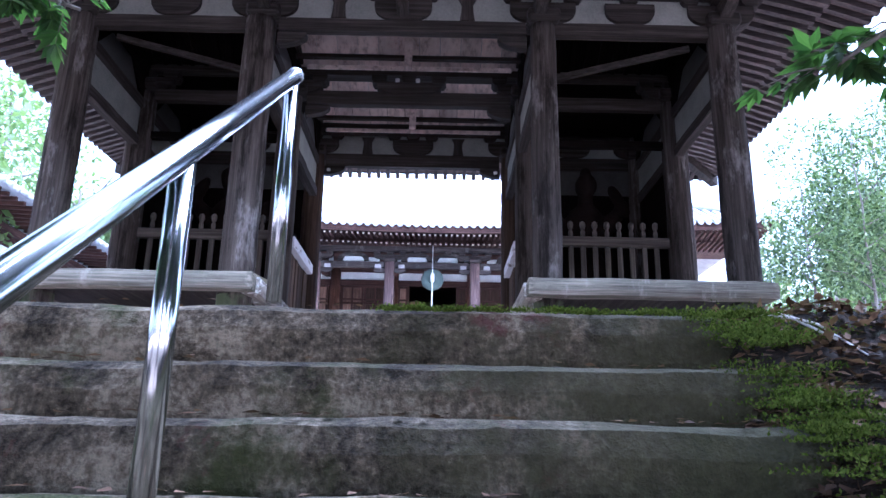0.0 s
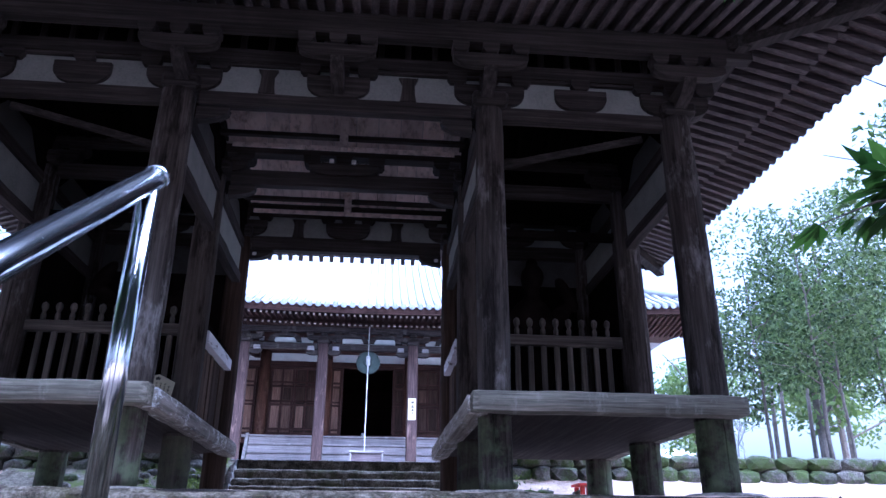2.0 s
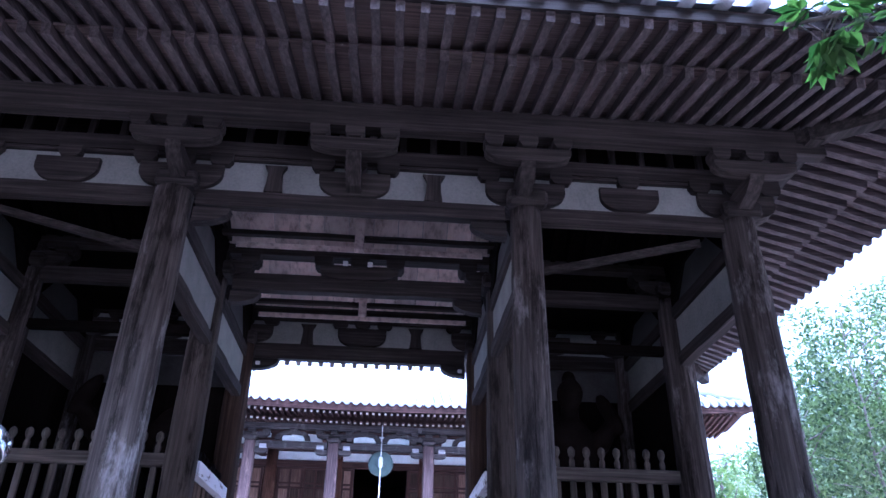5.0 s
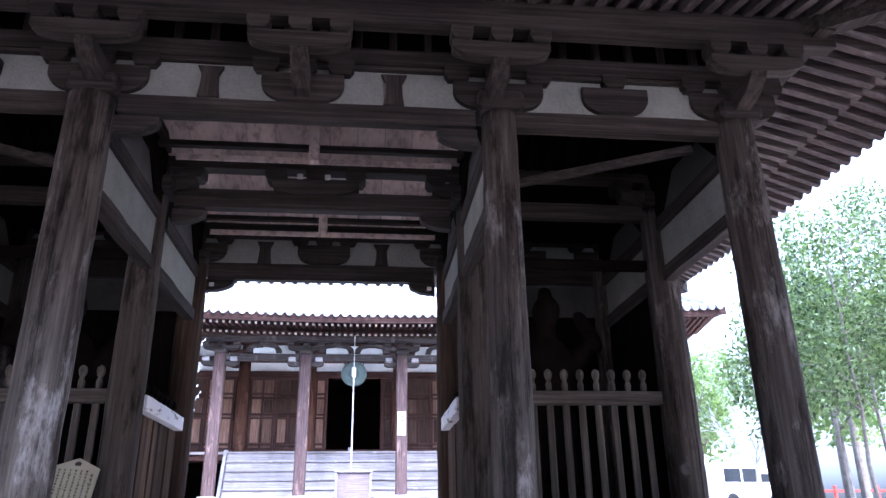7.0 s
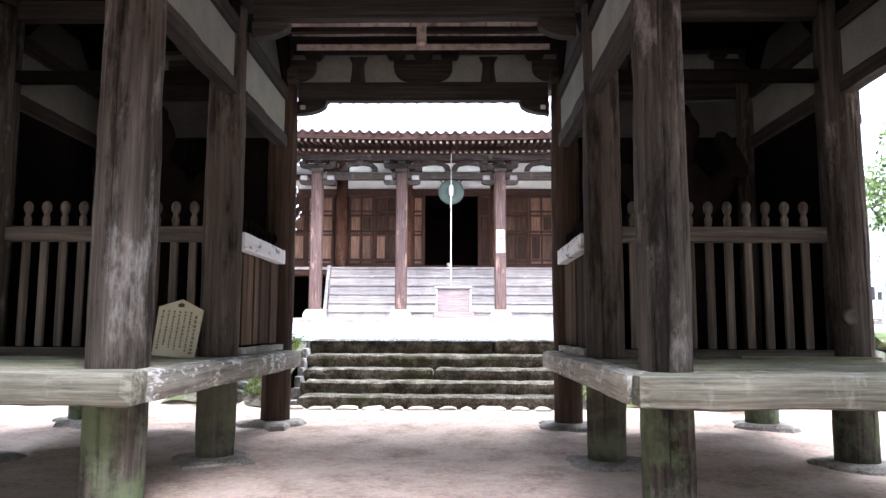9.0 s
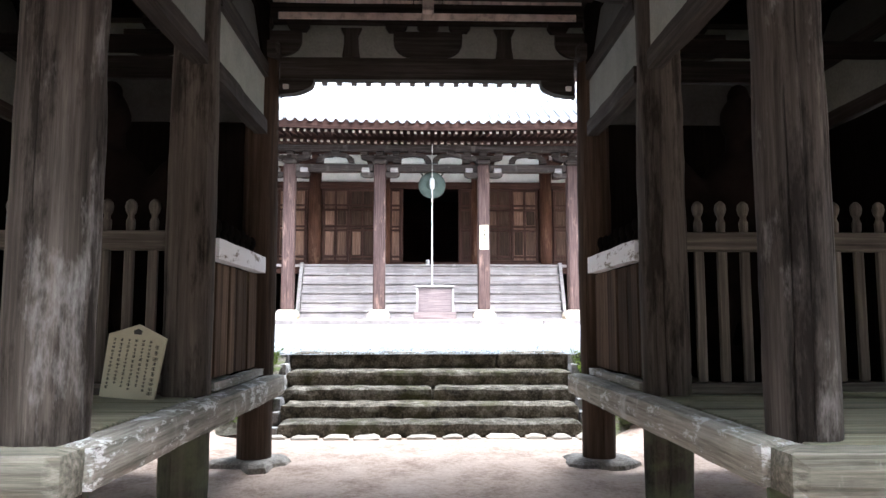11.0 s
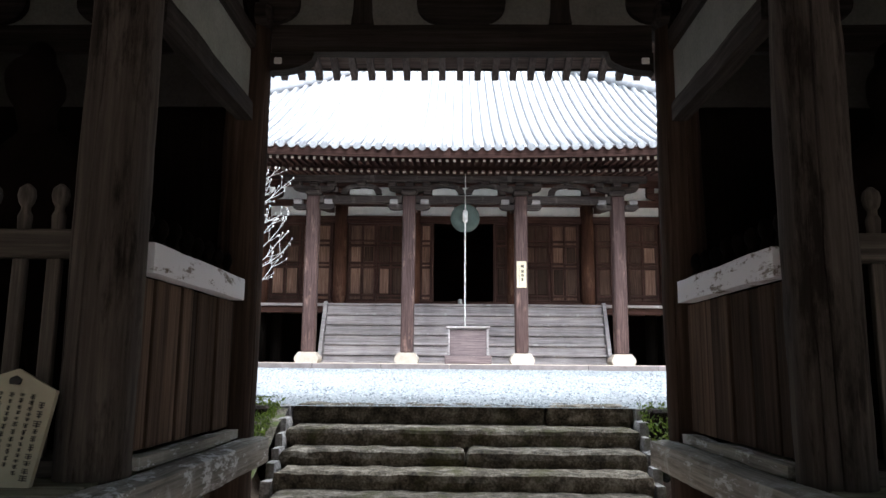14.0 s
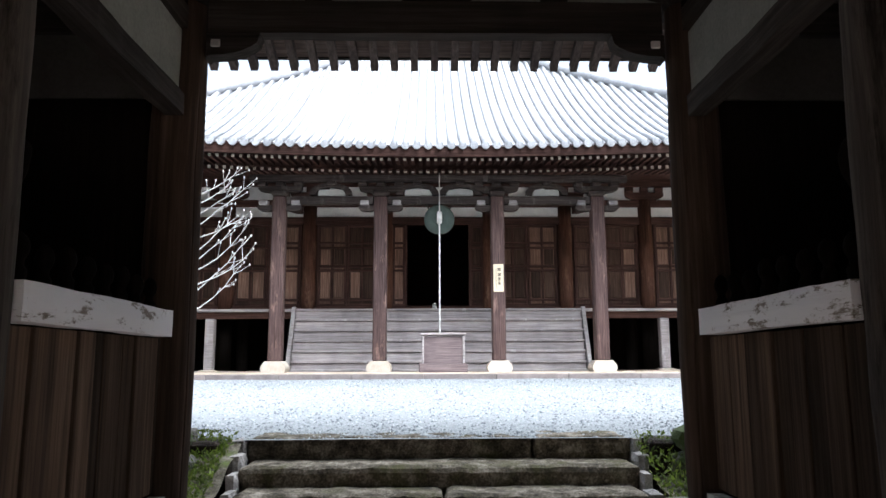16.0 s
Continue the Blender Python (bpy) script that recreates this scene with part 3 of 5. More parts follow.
# thin braces high in the side bays
for s in (-1, 1):
    bm = bmesh.new()
    beam_between(bm, (s * 1.8, 0.75, 3.62), (s * 3.55, 0.3, 3.86), 0.06, 0.07)
    part("brace", bm, GATE["x"], gate)
    part("cross_tie", rough_box(min(s * 1.8, s * 3.7), max(s * 1.8, s * 3.7), 1.98, 2.1, 3.3, 3.42, 0.2, 0.006, 3), SHADEWOOD["x"], gate)

# raised floors of the side bays
for s in (-1, 1):
    xa, xb = (1.42, 4.06) if s > 0 else (-4.06, -1.42)
    fl = part("side_floor", boxed(min(xa, xb) + 0.1, max(xa, xb) - 0.1, -0.2, 4.05, PLAT - 0.16, PLAT - 0.05, 0.01), GATE["y"], gate)
    part("front_edge_beam", rough_box(min(xa, xb), max(xa, xb), -0.32, -0.1, PLAT - 0.2, PLAT + 0.008, 0.08, 0.013, s, 2.2), EDGE["x"], fl, "bleached and split edge beam")
    xi = xa if s > 0 else xb
    part("inner_edge_beam", rough_box(xi - 0.02 if s > 0 else xi - 0.2, xi + 0.2 if s > 0 else xi + 0.02, -0.1, 4.14, PLAT - 0.2, PLAT + 0.004, 0.08, 0.011, s + 3, 2.0), WASHED, fl, "bleached and split edge beam with limewash remains")
    xo = xb if s > 0 else xa
    part("outer_edge_beam", rough_box(xo - 0.14, xo + 0.02, -0.1, 4.14, PLAT - 0.18, PLAT, 0.15, 0.01, s + 6), EDGE["y"], fl)
    yb = -0.1
    k = 0
    while yb < 2.0:
        w = random.uniform(0.2, 0.27)
        part("floor_plank", boxed(1.62 if s > 0 else -3.92, 3.92 if s > 0 else -1.62, yb + 0.004, min(yb + w, 2.1) - 0.004, PLAT - 0.05, PLAT + random.uniform(-0.004, 0.004), 0.006), DECK, fl)
        yb += w
    part("rear_floor", boxed(1.62 if s > 0 else -3.92, 3.92 if s > 0 else -1.62, 2.1, 4.05, PLAT - 0.05, PLAT, 0.006), DECK, fl)

    # front fence with finials, between the middle columns
    fen = part("fence", boxed(min(s * 1.8, s * 3.72), max(s * 1.8, s * 3.72), 1.99, 2.09, 1.82, 1.96, 0.012), FENCE["x"], gate, "slatted fence with rounded finials")
    part("sill_rail", rough_box(min(s * 1.8, s * 3.72), max(s * 1.8, s * 3.72), 1.97, 2.11, PLAT, PLAT + 0.085, 0.15, 0.006, s), FENCE["x"], fen)
    n = 10
    for i in range(n):
        x = s * (1.985 + i * 0.17)
        bm = boxed(-0.034, 0.034, -0.02, 0.02, PLAT + 0.085, 1.82, 0.006)
        if i == 0:
            slat = part("slat", bm, FENCE["z"], fen)
            slat.location = (x, 2.04, 0)
            bm = bmesh.new()
            lathe(bm, [(0.03, 1.96), (0.034, 2.03), (0.022, 2.06), (0.022, 2.075), (0.036, 2.1), (0.043, 2.135), (0.036, 2.17), (0.012, 2.192)], 12)
            fin = part("finial", bm, FENCE["z"], fen, "", True)
            fin.location = (x, 2.04, 0)
        else:
            bm.free()
            share(slat, Matrix.Translation((x, 2.04, 0)))
            share(fin, Matrix.Translation((x, 2.04, 0)))

    # boarded passage side between middle and rear columns
    x = s * CX
    wall = part("passage_side", rough_box(s * 1.595 - 0.06, s * 1.595 + 0.06, 2.14, 3.74, 1.76, 1.93, 0.1, 0.007, s), FLAKE, gate, "rail with flaking white limewash")
    part("sill_rail", rough_box(s * 1.595 - 0.06, s * 1.595 + 0.06, 2.14, 3.8, PLAT, PLAT + 0.09, 0.1, 0.012, s), WASHED, wall)
    y = 2.22
    while y < 3.8:
        w = random.uniform(0.13, 0.22)
        dx = random.uniform(-0.012, 0.012)
        part("plank", boxed(x - 0.018 + dx, x + 0.018 + dx, y, min(y + w, 3.82) - 0.006, PLAT + 0.09, 1.76, 0.004), PLANK, wall)
        y += w
    for i in range(8):
        yy = 2.32 + i * 0.195
        if i == 0 and s < 0:
            # Finials blackened for the shade behind the rail.
            bm = bmesh.new()
            lathe(bm, [(0.03, 1.86), (0.034, 1.98), (0.022, 2.0), (0.022, 2.02), (0.036, 2.045), (0.04, 2.075), (0.03, 2.11), (0.01, 2.13)], 12)
            dark_fin = part("finial", bm, SHADEWOOD["z"], wall, "", True)
            dark_fin.location = (s * 1.67, yy, 0)
        else:
            share(dark_fin, Matrix.Translation((s * 1.67, yy, random.uniform(-0.03, 0.02))), wall)

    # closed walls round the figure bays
    # Walls and ceiling coloured near black to hold the shade of the bays.
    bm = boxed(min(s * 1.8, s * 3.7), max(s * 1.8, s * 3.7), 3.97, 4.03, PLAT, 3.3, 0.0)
    part("board_wall", bm, SHADEWOOD["z"], gate)
    part("wall_plaster", boxed(min(s * 1.8, s * 3.7), max(s * 1.8, s * 3.7), 3.96, 4.04, 3.304, 3.73, 0.0), SHADEPLASTER, gate)
    part("board_wall", boxed(s * OX - 0.03, s * OX + 0.03, 2.2, 3.83, PLAT, 3.13, 0.0), SHADEWOOD["z"], gate)
    part("ceiling_board", boxed(min(s * 1.7, s * 3.85), max(s * 1.7, s * 3.85), 2.1, 3.95, 4.36, 4.4, 0.0), SHADEWOOD["x"], gate)

# ---- gate roof: rafters, boards, tiles ----
EX, EY0, EY1 = 6.0, -2.05, 6.15
RIDGE_Z = 6.9


def lift(u, half):
    """Upward sweep of the eave towards the corners."""
    return 0.1 * max(0.0, (abs(u) - half * 0.55) / (half * 0.45)) ** 2


def eave_len(x):
    """How far along the slope a front rafter at x goes before it meets the corner rafter."""
    return max(0.0, abs(x) - (OX - 0.05))


roof = part("roof", boxed(-2.6, 2.6, 1.85, 2.25, RIDGE_Z - 0.15, RIDGE_Z + 0.4, 0.04), TILE, gate, "grey tiled hipped roof")
sx = np.arange(-5.76, 5.77, 0.192)
for y, s in ((ROWY[0], -1), (ROWY[2], 1)):
    for x in sx:
        cut = eave_len(x)
        bm = bmesh.new()
        zl = lift(x, EX)
        if cut < 1.25:
            beam_between(bm, (x, y + s * cut, 4.95 - 0.27 * cut), (x, y + s * 1.5, 4.545 + zl * 0.6), 0.075, 0.1)
            part("rafter", bm, RUFF, gate)
            bm = bmesh.new()
        beam_between(bm, (x, y + s * max(cut, 1.25), 4.74 + zl * 0.6 - 0.2 * max(0, cut - 1.25)), (x, y + s * 2.12, (4.44 if s < 0 else 4.39) + zl), 0.07, 0.085)
        part("flying_rafter", bm, RUFF, gate)
for x0, s in ((-OX, -1), (OX, 1)):
    for yy in np.arange(-1.8, 5.95, 0.192):
        d = max(0.0, ROWY[0] - yy, yy - ROWY[2])
        zl = lift(yy - 2.05, 4.1)
        if d < 1.25:
            bm = bmesh.new()
            beam_between(bm, (x0 + s * d, yy, 4.95 - 0.27 * d), (x0 + s * 1.5, yy, 4.545 + zl * 0.6), 0.075, 0.1)
            part("rafter", bm, RAFX, gate)
        bm = bmesh.new()
        beam_between(bm, (x0 + s * max(d, 1.25), yy, 4.74 + zl * 0.6 - 0.2 * max(0, d - 1.25)), (x0 + s * 2.12, yy, 4.44 + zl), 0.07, 0.085)
        part("flying_rafter", bm, RAFX, gate)
for sx_ in (-1, 1):
    for y, s in ((ROWY[0], -1), (ROWY[2], 1)):
        bm = bmesh.new()
        beam_between(bm, (sx_ * OX, y, 4.72), (sx_ * (OX + 2.2), y + s * 2.2, 4.4), 0.15, 0.24)
        part("corner_rafter", bm, GATE["y"], gate, "pale diagonal corner rafter")


def eave_sheet(z_off, tier):
    """Soffit boards over the rafters, one ring round the gate."""
    bm = bmesh.new()
    ins, out = (0.0, 1.5) if tier == 0 else (1.25, 2.14)
    zi, zo = (5.05, 4.65) if tier == 0 else (4.83, 4.53)
    def ring(d, z, k):
        pts = []
        X, Y0, Y1 = OX + d, ROWY[0] - d, ROWY[2] + d
        n = 24
        for a, b, half in (((-X, Y0), (X, Y0), X), ((X, Y0), (X, Y1), 0), ((X, Y1), (-X, Y1), X), ((-X, Y1), (-X, Y0), 0)):
            for i in range(n):
                t = i / n
                u = (t * 2 - 1)
                pts.append((a[0] + (b[0] - a[0]) * t, a[1] + (b[1] - a[1]) * t, z + k * 0.1 * max(0.0, (abs(u) - 0.55) / 0.45) ** 2))
        return [bm.verts.new(p) for p in pts]
    a, b = ring(ins, zi + z_off, 0.3 if tier else 0), ring(out, zo + z_off, 1.0 if tier else 0.6)
    c, d = ring(ins, zi + z_off + 0.03, 0.3 if tier else 0), ring(out, zo + z_off + 0.03, 1.0 if tier else 0.6)
    n = len(a)
    for i in range(n):
        k = (i + 1) % n
        bm.faces.new((a[i], b[i], b[k], a[k]))
        bm.faces.new((c[i], c[k], d[k], d[i]))
        bm.faces.new((b[i], d[i], d[k], b[k]))
    return bm


part("soffit", eave_sheet(0, 0), SOFFIT, gate)
part("soffit", eave_sheet(0, 1), SOFFIT, gate)
# two small inner ridges, one over each half, with boards on slim rafters
for ya, yb in ((ROWY[0], ROWY[1]), (ROWY[1], ROWY[2])):
    ym = (ya + yb) / 2 - 0.02
    for y0, z0 in ((ya + 0.04, 4.5), (yb - 0.04, 4.44)):
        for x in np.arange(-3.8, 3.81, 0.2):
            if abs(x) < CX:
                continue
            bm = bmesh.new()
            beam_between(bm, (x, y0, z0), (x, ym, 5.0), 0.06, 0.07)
            part("inner_rafter", bm, SHADEWOOD["y"], gate)
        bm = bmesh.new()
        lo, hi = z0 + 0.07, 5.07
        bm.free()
        # Centre boards paled for bounced light, side boards blackened for shade.
        boards = [(-3.9, -CX - 0.006, SHADEWOOD["y"], "boards blackened for shade"), (CX + 0.006, 3.9, SHADEWOOD["y"], "boards blackened for shade")]
        boards += [(bx + 0.004, bx + 0.296, LITBOARD, "pale board under the roof, bounced light in its colour") for bx in np.linspace(-CX, CX - 0.3, 11)]
        for xa, xb, mat, lab in boards:
            bm = bmesh.new()
            dz = random.uniform(0.0, 0.008)
            vs = [bm.verts.new((x, y, z + dz + t)) for t in (0.0, 0.03) for x, y, z in ((xa, y0, lo), (xb, y0, lo), (xb, ym, hi), (xa, ym, hi))]
            for f in ((0, 1, 2, 3), (7, 6, 5, 4), (0, 4, 5, 1), (2, 6, 7, 3), (1, 5, 6, 2), (0, 3, 7, 4)):
                bm.faces.new([vs[i] for i in f])
            part("roof_board", bm, mat, gate, lab)
    part("inner_ridge_beam", boxed(-3.9, 3.9, ym - 0.06, ym + 0.06, 4.86, 5.0, 0.015), GATE["x"], gate)
    yp = ym + 0.52
    part("purlin", rough_box(-1.7, 1.7, yp - 0.045, yp + 0.045, 4.4, 4.47, 0.3, 0.005, 2), GATE["x"], gate)
    part("hanging_strut", boxed(-0.055, 0.055, yp - 0.05, yp + 0.05, 4.27, 4.68, 0.01), LITBOARD, gate)
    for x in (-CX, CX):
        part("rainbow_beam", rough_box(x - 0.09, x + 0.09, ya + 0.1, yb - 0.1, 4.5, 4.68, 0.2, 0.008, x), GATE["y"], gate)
    # Pale strip standing for the lit edge of the boards.
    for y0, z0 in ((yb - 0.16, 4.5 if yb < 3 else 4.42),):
        part("board_edge", boxed(-1.5, 1.5, y0 - 0.012, y0 + 0.012, z0 - 0.09, z0 - 0.02, 0.004), LITBOARD, gate)

# tiled slopes with round cover tiles
def gate_roof_z(d):
    """Roof height at a distance d inside the eave edge."""
    return 4.66 + 0.42 * d + 0.035 * d * d


bm = bmesh.new()
steps_n = 10
rings = []
for k in range(steps_n + 1):
    d = 4.1 * k / steps_n
    X, Y0, Y1 = EX + 0.06 - d, EY0 - 0.06 + d, EY1 + 0.06 - d
    zl = 0.1 * (1 - k / steps_n)
    pts = []
    n = 16
    for a, b in (((-X, Y0), (X, Y0)), ((X, Y0), (X, Y1)), ((X, Y1), (-X, Y1)), ((-X, Y1), (-X, Y0))):
        for i in range(n):
            t = i / n
            pts.append(bm.verts.new((a[0] + (b[0] - a[0]) * t, a[1] + (b[1] - a[1]) * t, gate_roof_z(d) + zl * max(0.0, (abs(2 * t - 1) - 0.55) / 0.45) ** 2)))
    rings.append(pts)
for a, b in zip(rings, rings[1:]):
    for i in range(len(a)):
        k = (i + 1) % len(a)
        bm.faces.new((a[i], a[k], b[k], b[i]))
part("tile_bed", bm, TILE, roof, "", False)
for s, ye in ((-1, EY0 - 0.06), (1, EY1 + 0.06)):
    for x in np.arange(-5.8, 5.81, 0.29):
        bm = bmesh.new()
        dmax = min(4.0, EX - abs(x))
        pts = []
        for k in range(7):
            d = dmax * k / 6
            pts.append((x, ye - s * d, gate_roof_z(d) + 0.03 + lift(x, EX) * (1 - d / 4.1)))
        pts[0] = (x, ye + s * 0.05, pts[0][2] - 0.02)
        tube(bm, pts, 0.07, 8)
        part("cover_tile", bm, TILE, roof, "", True)
for s in (-1, 1):
    bm = bmesh.new()
    prism(bm, [(EY0 - 0.03, 4.53), (EY1 + 0.03, 4.53), (EY1 + 0.03, 4.63), (EY0 - 0.03, 4.63)], "x", s * (EX + 0.0), s * (EX + 0.04))
    part("eave_board", bm, GATE["y"], roof)
for y in (EY0 - 0.0, EY1 + 0.0):
    part("eave_board", boxed(-EX, EX, y - 0.02, y + 0.02, 4.52, 4.64, 0.0), GATE["x"], roof)

# ---- front steps ----
stair = tagged(thing("stone_steps", "rough mossy steps climbing to the gate", "steps"), kind="structure")
for i in range(11):
    z = (STAIR_Z, STAIR_Z - 0.255, STAIR_Z - 0.45)[i] if i < 3 else STAIR_Z - 0.45 - (i - 2) * RISE
    y = STAIR_Y - i * TREAD
    part("step", rough_box(-3.0, 1.7, y, y + TREAD + (0.4 if i == 0 else 0.1), z - 0.3, z, 0.1, 0.022, i, 1.6), STEP, stair)
part("kerb_stone", rough_box(-4.2, 3.6, -1.75, -1.3, -0.6, -0.2, 0.12, 0.03, 3, 1.5), STONE, stair)

# ---- rear steps ----
rear = tagged(thing("rear_stone_steps", "mossy old stone steps from the gate up to the court", "steps"), kind="structure")
E2 = ((5.15, 0.167), (5.6, 0.318), (6.05, 0.473), (6.5, 0.65), (7.0, 0.872))
for i, (y, z) in enumerate(E2):
    x, end = -1.71 - 0.048 * i, 1.8 + 0.05 * i
    k = 0
    while x < end - 0.01:
        w = 4.1 if i in (0, 1, 3) else random.uniform(1.3, 3.0)
        x1 = min(end, x + w)
        if end - x1 < 0.5:
            x1 = end
        part("step_stone", rough_box(x + 0.004, x1 - 0.004, y + random.uniform(-0.03, 0.03), y + 0.62, z - 0.24, z + random.uniform(-0.006, 0.006), 0.07, 0.017, i * 5 + k, 5.0), STONE, rear)
        x, k = x1, k + 1
x = -1.9
while x < 1.9:
    w = random.uniform(0.2, 0.45)
    part("foot_stone", rough_box(x, x + w - 0.02, 5.0 + random.uniform(-0.04, 0.03), 5.2, -0.1, 0.045, 0.08, 0.02, x * 9, 4.0), PALE, rear)
    x += w

# ---- hall ----
HX = 0.21
hall = thing("temple_hall", "large red-brown timber hall with white plaster and a grey tiled roof", "building")
part("platform", boxed(HX - 13, HX + 13, 17.95, 36, 0.9, 1.36, 0.02), PAVE, hall)
x = -12.8
while x < 13.2:
    part("kerb_stone", boxed(x + 0.005, x + 1.795, 17.78, 18.0, 0.9, 1.345, 0.015), KERB, hall)
    x += 1.8
kx = [HX - 4.56, HX - 1.67, HX + 1.67, HX + 4.56]
for x in kx:
    c = part("porch_column", boxed(x - 0.19, x + 0.19, 19.81, 20.19, 1.66, 6.35, 0.04), PORCH, hall, "chamfered red-brown porch column")
    bm = bmesh.new()
    prism(bm, [(x - 0.3, 1.36), (x + 0.3, 1.36), (x + 0.35, 1.46), (x + 0.33, 1.54), (x + 0.23, 1.67), (x - 0.23, 1.67), (x - 0.33, 1.54), (x - 0.35, 1.46)], "y", 19.68, 20.32)
    part("base_stone", bm, PALE, c, "pale carved base stone")
# wooden stairs
hs = part("stairs", boxed(HX - 4.46, HX + 4.5, 21.6, 22.0, 1.36, 1.43, 0.01), STEPWOOD, hall, "bleached wooden stairs")
NR, HF = 6, 3.3
for i in range(NR):
    z = 1.36 + (HF - 1.36) * (i + 1) / NR
    y = 21.72 + i * 0.125
    part("stair_board", boxed(HX - 4.46, HX + 4.5, y - 0.05, y + 0.22, z - 0.075, z, 0.015), STEPWOOD, hs)
    part("riser_board", boxed(HX - 4.45, HX + 4.49, y + 0.02, y + 0.06, z - (HF - 1.36) / NR, z - 0.085, 0.0), RISER, hs)
for s in (-1, 1):
    bm = bmesh.new()
    prism(bm, [(21.55, 1.36), (21.8, 1.36), (22.5, 3.1), (22.5, 3.36), (22.33, 3.36), (21.55, 1.62)], "x", HX + 0.02 + s * 4.49, HX + 0.02 + s * 4.6)
    part("stringer", bm, STEPWOOD, hs)
# veranda
part("veranda_floor", boxed(HX - 10.8, HX + 10.8, 22.35, 23.6, HF - 0.09, HF, 0.015), STEPWOOD, hall)
part("veranda_beam", boxed(HX - 10.7, HX + 10.7, 22.5, 22.66, HF - 0.3, HF - 0.09, 0.015), HALL["x"], hall)
for s in (-1, 1):
    for dx in (7.15, 9.8):
        x = HX + s * dx
        part("veranda_post", boxed(x - 0.14, x + 0.14, 22.42, 22.7, 1.4, HF - 0.3, 0.02), STEPWOOD, hall)
        part("footing_stone", rough_box(x - 0.28, x + 0.28, 22.3, 22.85, 1.3, 1.42, 0.1, 0.02, x), PALE, hall)
        # Posts coloured near black for the shade below the floor.
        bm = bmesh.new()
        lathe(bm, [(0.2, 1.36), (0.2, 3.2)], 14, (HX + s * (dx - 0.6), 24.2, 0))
        part("underfloor_post", bm, SHADEWOOD["z"], hall)
# Black sheet standing for the unlit depth below the veranda.
part("underfloor_back", boxed(HX - 11, HX + 11, 26.0, 26.1, 1.3, HF, 0.0), SHADEWOOD["x"], hall)
# wall line with round columns
WY = 23.4
mx = [HX + d for d in (-9.6, -6.95, -4.25, -1.72, 1.72, 4.25, 6.95, 9.6)]
for x in mx:
    # Column foot under the floor coloured near black, as shade.
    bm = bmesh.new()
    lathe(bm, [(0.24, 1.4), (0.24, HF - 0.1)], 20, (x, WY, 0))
    part("underfloor_post", bm, SHADEWOOD["z"], hall, "", True)
    bm = bmesh.new()
    lathe(bm, [(0.24, HF - 0.1), (0.24, 4), (0.23, 7.0)], 20, (x, WY, 0))
    part("main_column", bm, COLUMN, hall, "round red-brown main column", True)
part("sill_beam", boxed(mx[0], mx[-1], WY - 0.1, WY + 0.1, HF, HF + 0.16, 0.01), HALL["x"], hall)
part("lintel", boxed(mx[0], mx[-1], WY - 0.12, WY + 0.12, 6.16, 6.42, 0.01), HALL["x"], hall)
part("plaster_strip", boxed(mx[0], mx[-1], WY - 0.04, WY + 0.04, 6.42, 6.76, 0.0), PLASTER, hall, "white plaster strip above the doors")
part("head_tie", boxed(mx[0], mx[-1], WY - 0.12, WY + 0.12, 6.76, 7.0, 0.01), HALL["x"], hall)
part("upper_plaster", boxed(mx[0], mx[-1], WY - 0.04, WY + 0.04, 7.0, 7.5, 0.0), PLASTER, hall)
part("upper_beam", boxed(mx[0], mx[-1], WY - 0.12, WY + 0.12, 7.45, 7.75, 0.01), HALL["x"], hall)
for x in mx:
    bm = bmesh.new()
    prism(bm, boat(0.4, 1.3, 7.0, 7.26, x), "y", WY - 0.14, WY + 0.14)
    a = part("wall_bracket", bm, HALL["x"], hall)
    for dx in (-0.5, 0, 0.5):
        part("block", boxed(x + dx - 0.14, x + dx + 0.14, WY - 0.16, WY + 0.16, 7.26, 7.45, 0.03), HALL["x"], a)


def plank_door(x0, x1, z0, z1, y, cols, parent):
    """A framed door leaf with sunk panels."""
    d = part("door", boxed(x0, x1, y + 0.03, y + 0.06, z0, z1, 0.0), PANEL, parent, "panelled plank door")
    for xa in np.linspace(x0, x1 - 0.08, cols + 1):
        part("stile", boxed(xa, xa + 0.08, y - 0.02, y + 0.03, z0, z1, 0.008), HALL["z"], d)
    for f in (0.0, 0.06, 0.42, 0.47, 0.7, 0.76, 0.97):
        z = z0 + f * (z1 - z0)
        part("rail", boxed(x0, x1, y - 0.025, y + 0.028, z, z + 0.075, 0.008), HALL["x"], d)
    w = (x1 - x0 - 0.08) / cols
    for c in range(cols):
        for f0, f1 in ((0.09, 0.42), (0.5, 0.7)):
            part("panel", boxed(x0 + c * w + 0.11, x0 + (c + 1) * w - 0.03, y + 0.0, y + 0.034, z0 + f0 * (z1 - z0) + 0.02, z0 + f1 * (z1 - z0) - 0.01, 0.01), PANEL, d)


